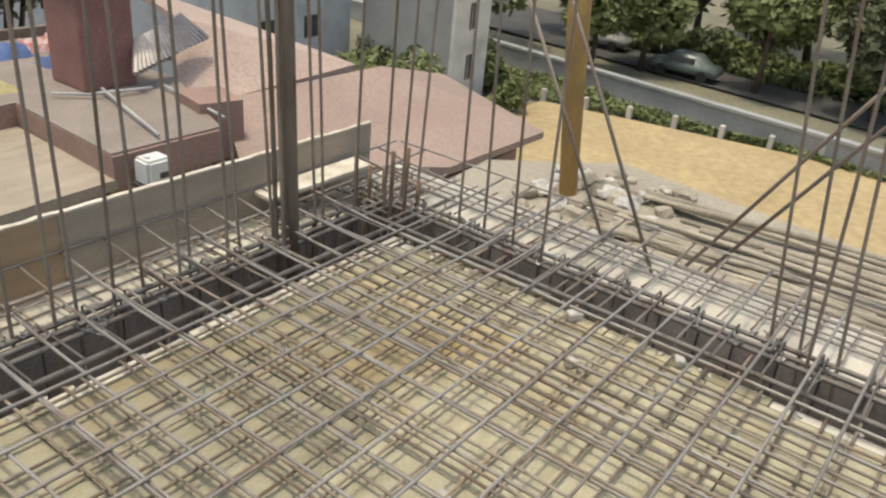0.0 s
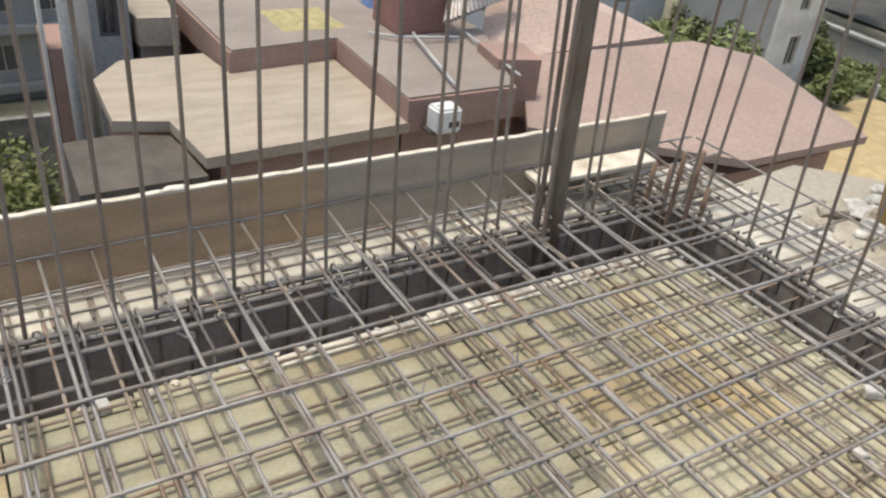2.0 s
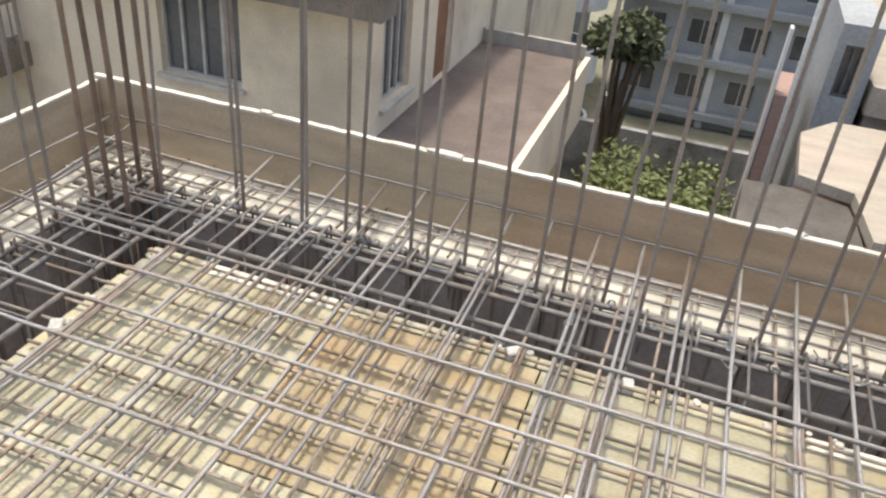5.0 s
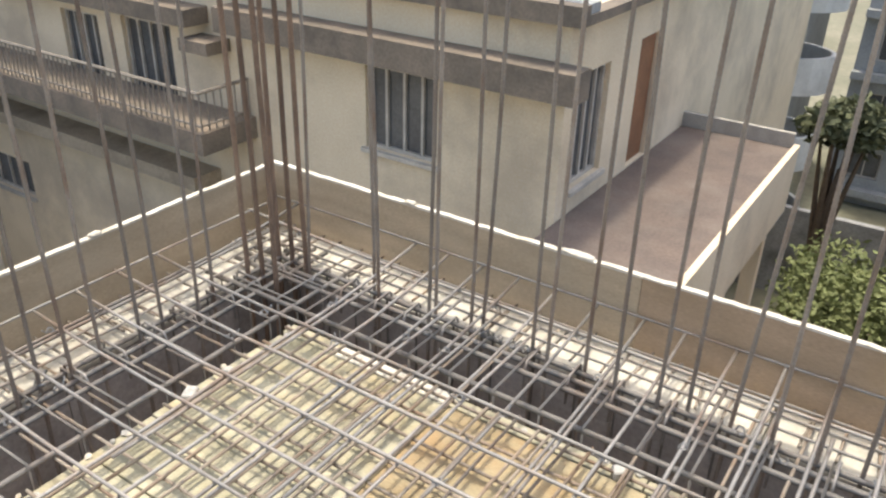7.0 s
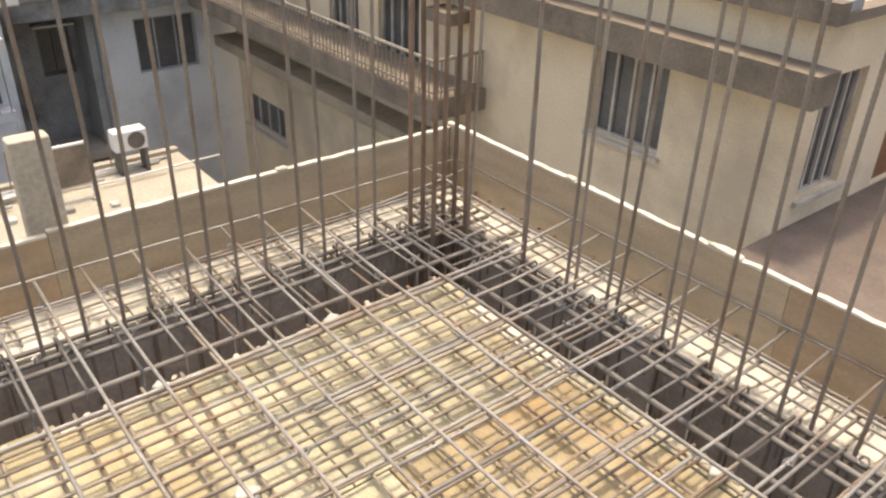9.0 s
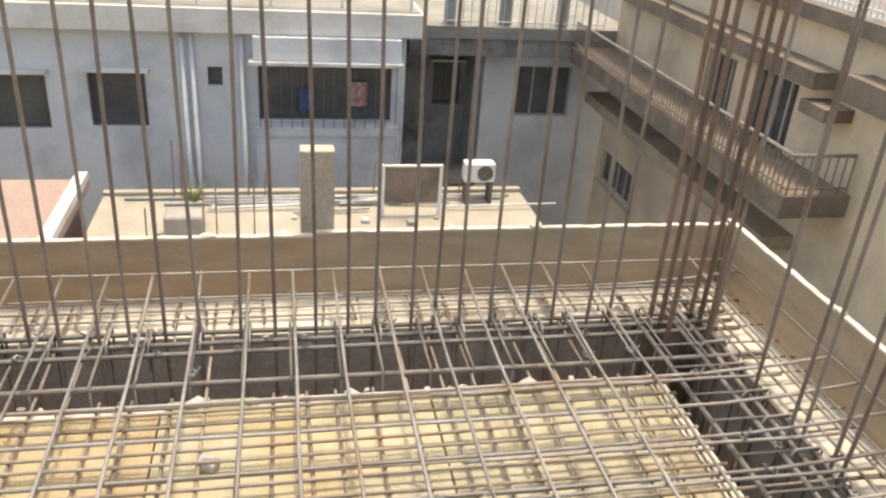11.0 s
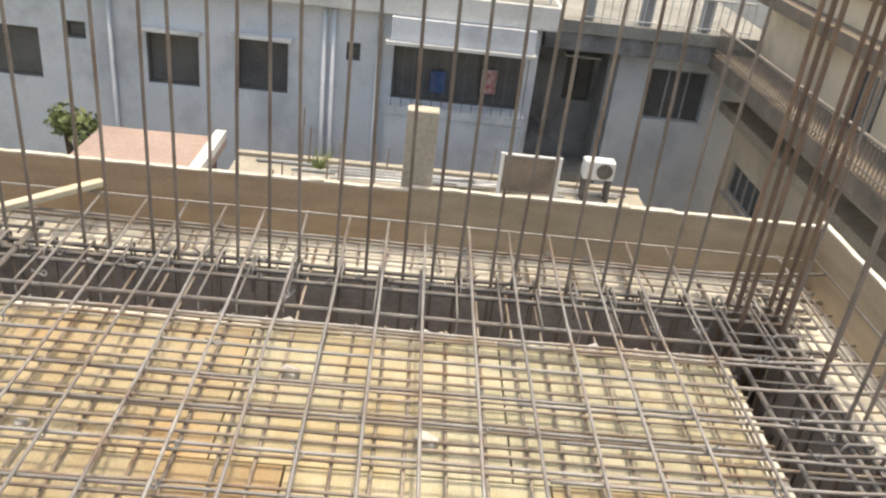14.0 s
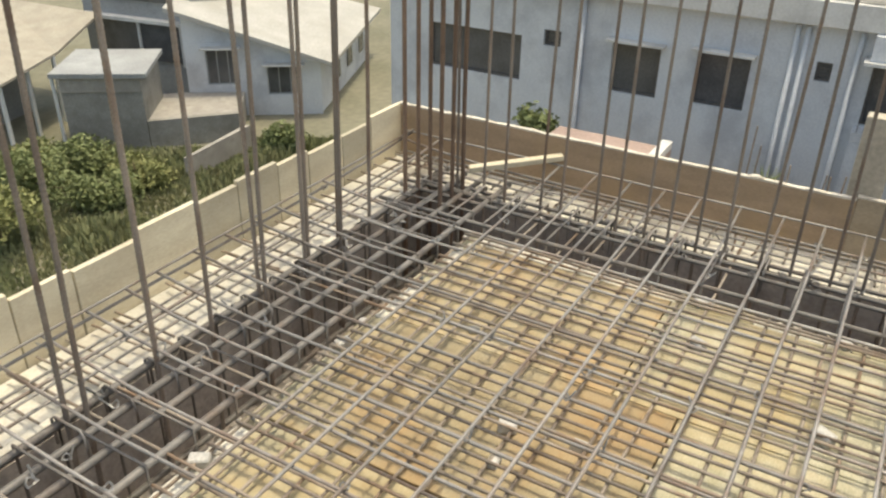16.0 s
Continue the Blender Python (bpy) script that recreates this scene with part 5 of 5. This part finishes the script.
bm = bmesh.new()
low_r, top_r = [], []
for x, y, z in ((0.5, 0.5, -7.86), (-9.5, 2.9, -7.86), (-9.5, -5.9, -5.62), (0.5, -5.9, -5.62)):
    low_r.append(bm.verts.new((x, y, z)))
    top_r.append(bm.verts.new((x, y, z + 0.16)))
bm.faces.new(top_r)
bm.faces.new(low_r[::-1])
for i in range(4):
    bm.faces.new((low_r[i], low_r[(i + 1) % 4], top_r[(i + 1) % 4], top_r[i]))
bmesh.ops.recalc_face_normals(bm, faces=bm.faces)
part("roof_slope", bm, M_GREYROOF, sw, "pale grey weathered sloping roof")
sw.location = (-24.5, -20.2, 0)
sw.rotation_euler = (0, 0, 0.646)
# plastered store with a flat roof edge, beside a raised cement yard
store = thing("store_shed", "grey plastered store with flat cement roof and white post", "shed", at=(-17.0, -24.3, GROUND))
part("store_body", prism([(0.86, -1.15), (-0.83, 1.13), (-3.3, -0.7), (-1.6, -3.0)], -0.1, 2.75), M_STAINGREY, store)
part("store_roof", prism([(1.15, -1.3), (-0.8, 1.5), (-3.5, -0.6), (-1.6, -3.3)], 2.755, 2.92), M_GREYWALL, store)
part("front_band", prism([(0.9, -1.13), (-0.78, 1.16), (-0.83, 1.135), (0.865, -1.145)], 2.2, 2.75), M_CONC, store, "paler cement band under the roof")
part("white_post", box(0.92, -1.42, -0.1, 1.02, -1.32, 2.75, 0.01), M_PLASTIC, store)
tagged(part("retaining_wall", prism([(-17.85, -23.15), (-20.43, -20.91), (-20.6, -21.1), (-18.0, -23.3)], GROUND - 0.1, GROUND + 1.05), M_STAINGREY), "grey stained retaining wall behind the weeds", "wall")
tagged(part("yard_slab", prism([(-18.01, -23.31), (-20.61, -21.11), (-22.9, -23.0), (-20.5, -25.3)], GROUND - 0.1, GROUND + 1.0), M_CONC), "pale cement yard beside the store", "yard", kind="structure")
# open veranda with a cream sheet roof on posts
ver = thing("veranda_house", "low house with cream sloping roof over an open dark veranda", "house", at=(-17, -29, GROUND))
bm = bmesh.new()
low_r, top_r = [], []
for x, y, z in ((-14.4, -26.3, -7.35), (-18.3, -28.4, -7.35), (-21.3, -29.4, -6.5), (-20.3, -34.8, -6.3), (-12.5, -31, -6.5)):
    low_r.append(bm.verts.new((x + 17, y + 29, z + 10)))
    top_r.append(bm.verts.new((x + 17, y + 29, z + 10.1)))
bm.faces.new(top_r)
bm.faces.new(low_r[::-1])
for i in range(5):
    bm.faces.new((low_r[i], low_r[(i + 1) % 5], top_r[(i + 1) % 5], top_r[i]))
bmesh.ops.recalc_face_normals(bm, faces=bm.faces)
part("veranda_roof", bm, M_TERR, ver, "cream sloping roof sheet")
part("back_wall", prism([(3.2, -0.4), (-1.3, -1.9), (-1.4, -1.7), (3.1, -0.2)], -0.1, 2.85), M_GREYWALL, ver)
for x, y in ((2.3, 2.2), (0.6, 1.3), (-1.0, 0.7)):
    part("veranda_post", box(x - 0.06, y - 0.06, -0.1, x + 0.06, y + 0.06, 2.68), M_PLASTIC, ver, "white veranda post")
# taller house between the veranda and the gable
far3 = thing("dark_house", "grey house with white ledges over dark openings", "house", at=(-22.3, -28, GROUND))
part("house_wall", prism([(0.4, -3.2), (-0.5, 2.6), (-6, 1.6), (-5, -4.2)], -0.1, 5.6), M_GREYWALL, far3)
part("white_ledge", prism([(0.75, -2.6), (-0.15, 2.7), (-0.497, 2.6), (0.403, -3.1)], 3.25, 3.4), M_WHITE, far3)
part("dark_opening", prism([(0.39, -2.6), (-0.36, 2.2), (-0.33, 2.2), (0.42, -2.6)], 1.6, 3.2), M_GLASS, far3)
part("dark_opening", prism([(0.39, -2.6), (-0.36, 2.2), (-0.33, 2.2), (0.42, -2.6)], 4.1, 5.3), M_GLASS, far3)
for f in (0.05, 0.5, 0.95):
    part("white_post", prism([(0.47 - 0.78 * f, -2.6 + 4.8 * f), (0.45 - 0.78 * f, -2.5 + 4.8 * f), (0.53 - 0.78 * f, -2.5 + 4.8 * f), (0.55 - 0.78 * f, -2.6 + 4.8 * f)], 1.5, 3.245), M_WHITE, far3)
tagged(part("plot_wall", prism([(-16.5, -19.6), (-16.3, -19.7), (-19.8, -20.2), (-19.9, -20.0)], GROUND, GROUND + 0.9), M_CONC), "low grey wall at the overgrown plot", "wall")
vs, fs = [], []
g3 = random.Random(3)
for k in range(56000):
    x, y = -8 - 14 * g3.random(), -15 - 15 * g3.random()
    if 0.74 * (x + 17.0) + 0.55 * (y + 24.3) < 0.1 and y < -20.5 or x < -18 and y > -17.5:
        continue
    hgt = (0.2 + 0.9 * max(0, noise.noise((x * 0.4, y * 0.4, 2)))) * g3.uniform(0.5, 1.3)
    a = g3.uniform(0, 6.28)
    d = Vector((math.cos(a), math.sin(a), 0)) * 0.022
    lean = Vector((g3.uniform(-1, 1), g3.uniform(-1, 1), 0)) * hgt * 0.4
    p = Vector((x, y, GROUND - 0.1))
    b = len(vs)
    vs += [p - d * 2, p + d * 2, p + lean + d * 1.2 + Vector((0, 0, hgt)), p + lean - d + Vector((0, 0, hgt * 1.05))]
    fs.append((b, b + 1, b + 2, b + 3))
me = bpy.data.meshes.new("grass")
me.from_pydata(vs, [], fs)
me.materials.append(M_GRASS)
tagged(new("grass", me), "wild green grass and weeds on the empty plot", "grass", kind="stuff")
for k, (x, y, h, r) in enumerate(((-12.5, -22, 2.2, 1.6), (-15, -20.6, 1.5, 1.2), (-15.0, -23.2, 1.4, 1.1), (-10, -20.5, 2.4, 1.5), (-20.3, -18.6, 1.4, 0.9), (-11, -25, 2.6, 1.8), (-13.6, -20.4, 1.3, 1.1), (-14, -25, 1.2, 1.0))):
    tree(x, y, GROUND - 0.1, h, r, M_WEED if k % 2 else M_LEAF, 3000, 0.1, "wild green shrub on the empty plot", seed=60 + k, group="shrubs")

# cement spilt on the top edge of the boards
for k, (x, y, z, L) in enumerate(((-0.53, YN - 0.01, 0.285, 0.15), (0.55, YN - 0.01, 0.287, 0.08), (-1.2, YN - 0.01, 0.285, 0.05), (XW - 0.01, 0.3, 0.256, 0.06), (XW - 0.01, 1.5, 0.27, 0.05))):
    bm = bmesh.new()
    bmesh.ops.create_icosphere(bm, subdivisions=2, radius=1)
    for v in bm.verts:
        n3 = 1 + 0.5 * noise.noise(v.co * 1.6 + Vector((k * 5, 0, 0)))
        v.co = Vector((v.co.x * (L / 2 if abs(y - YN) < 0.1 else 0.016), v.co.y * (0.016 if abs(y - YN) < 0.1 else L / 2), v.co.z * 0.009)) * n3
    bmesh.ops.translate(bm, vec=(x, y, z), verts=bm.verts)
    tagged(part("cement_spill", bm, M_PLYEDGE, smooth=True), "pale hardened cement spilt on the board edge", "cement spill", "cement spills")

# ---- small things on the slab ----
tagged(part("loose_batten", box(0, -0.02, 0, 0.42, 0.02, 0.025, 0.003), M_BOARD_PALE), "pale timber batten lying across the bars", "batten")
bpy.data.objects["loose_batten"].matrix_world = Matrix.Translation((-1.634, -0.834, 0.112)) @ Matrix.Rotation(radians(127.5), 4, "Z") @ Matrix.Rotation(radians(-6), 4, "Y")
tagged(part("loose_plank", box(0, -0.06, 0, 0.56, 0.06, 0.02, 0.003), M_PLYEDGE), "pale plank leaning at the slab corner", "plank")
bpy.data.objects["loose_plank"].matrix_world = Matrix.Translation((1.87, 2.245, 0.112)) @ Matrix.Rotation(radians(-5), 4, "Z") @ Matrix.Rotation(radians(-3), 4, "Y")
for k in range(26):
    x, y = rng.uniform(TW + 0.1, TE - 0.1), rng.uniform(TS + 0.1, TN - 0.1)
    if k < 12:
        x, y = [(TW + 0.04, y), (x, TN - 0.04), (TE - 0.04, y), (x, TS + 0.04)][k % 4]
    s = rng.uniform(0.018, 0.03)
    ob = tagged(part("cover_block", box(-s, -s * 0.7, 0, s, s * 0.7, s * 1.1, 0.004), M_BLOCK), "small grey-white cement cover block on the deck", "cover block", "cover blocks")
    ob.matrix_world = Matrix.Translation((x, y, 0.0)) @ Matrix.Rotation(rng.uniform(0, 3), 4, "Z")
# wire ties at the crossings near the beams
tie_me = mesh_of(tube([(0.012 * math.cos(a), 0.012 * math.sin(a), 0.006 * math.sin(2 * a)) for a in np.linspace(0, 6.0, 8)] + [(0.03, 0.006, 0.02)], 0.0028, 4), "wire_tie", M_WIRE)
ties = thing("tie_wires", "bright twisted wire ties knotted round the bars", "tie wire")
n = 0
xk = 0.155 - 0.147 * 13
while xk < XE - 0.1:
    yk = 0.59 - 0.155 * 12
    while yk < YN - 0.05:
        if rng.random() < 0.22 and n < 170:
            shared("wire_tie", tie_me, ties, Matrix.Translation((xk + rng.uniform(-.01, .01), yk + rng.uniform(-.01, .01), 0.1)) @ Matrix.Rotation(rng.uniform(0, 6.28), 4, "Z"))
            n += 1
        yk += 0.155
    xk += 0.147

# pale mortar crumbs along the edges of the beam openings
crumb = []
for k in range(4):
    bm = bmesh.new()
    bmesh.ops.create_icosphere(bm, subdivisions=1, radius=0.01)
    for v in bm.verts:
        v.co *= 1 + 0.7 * noise.noise(v.co * 60 + Vector((k * 3, 0, 0)))
        v.co.z *= 0.6
    crumb.append(mesh_of(bm, "mortar_crumb", M_BLOCK if k % 2 else M_PLYEDGE))
for k in range(150):
    e, f = k % 4, rng.random()
    q = rng.uniform(0.005, 0.06)
    x, y = [(TW + q, TS + (TN - TS) * f), (TW + (TE - TW) * f, TN - q), (TE - q, TS + (TN - TS) * f), (TW + (TE - TW) * f, TS + q)][e]
    ob = tagged(new("mortar_crumb", crumb[rng.randrange(4)]), "pale broken mortar crumb on the deck edge", "mortar crumb", "mortar crumbs")
    ob.matrix_world = Matrix.Translation((x, y, 0.004)) @ Matrix.Rotation(rng.uniform(0, 6), 4, "Z") @ Matrix.Diagonal((rng.uniform(.6, 1.8), rng.uniform(.6, 1.3), rng.uniform(.6, 1.3), 1))

for k in range(120):
    f = rng.random()
    g = rng.choice((0.1, 0.27, 0.44))
    x, y = [(TW2 + (TW - TW2) * g, TS + (TN - TS) * f), (TW + (TE - TW) * f, TN2 - (TN2 - TN) * g),
            (TE2 - (TE2 - TE) * g, TS + (TN - TS) * f), (TW + (TE - TW) * f, TS2 + (TS - TS2) * g)][k % 4]
    shared("wire_tie", tie_me, ties, Matrix.Translation((x, y, 0.046)) @ Matrix.Rotation(rng.uniform(0, 6.28), 4, "Z") @ Matrix.Rotation(rng.uniform(-0.5, 0.5), 4, "X") @ Matrix.Scale(rng.uniform(0.9, 1.3), 4))
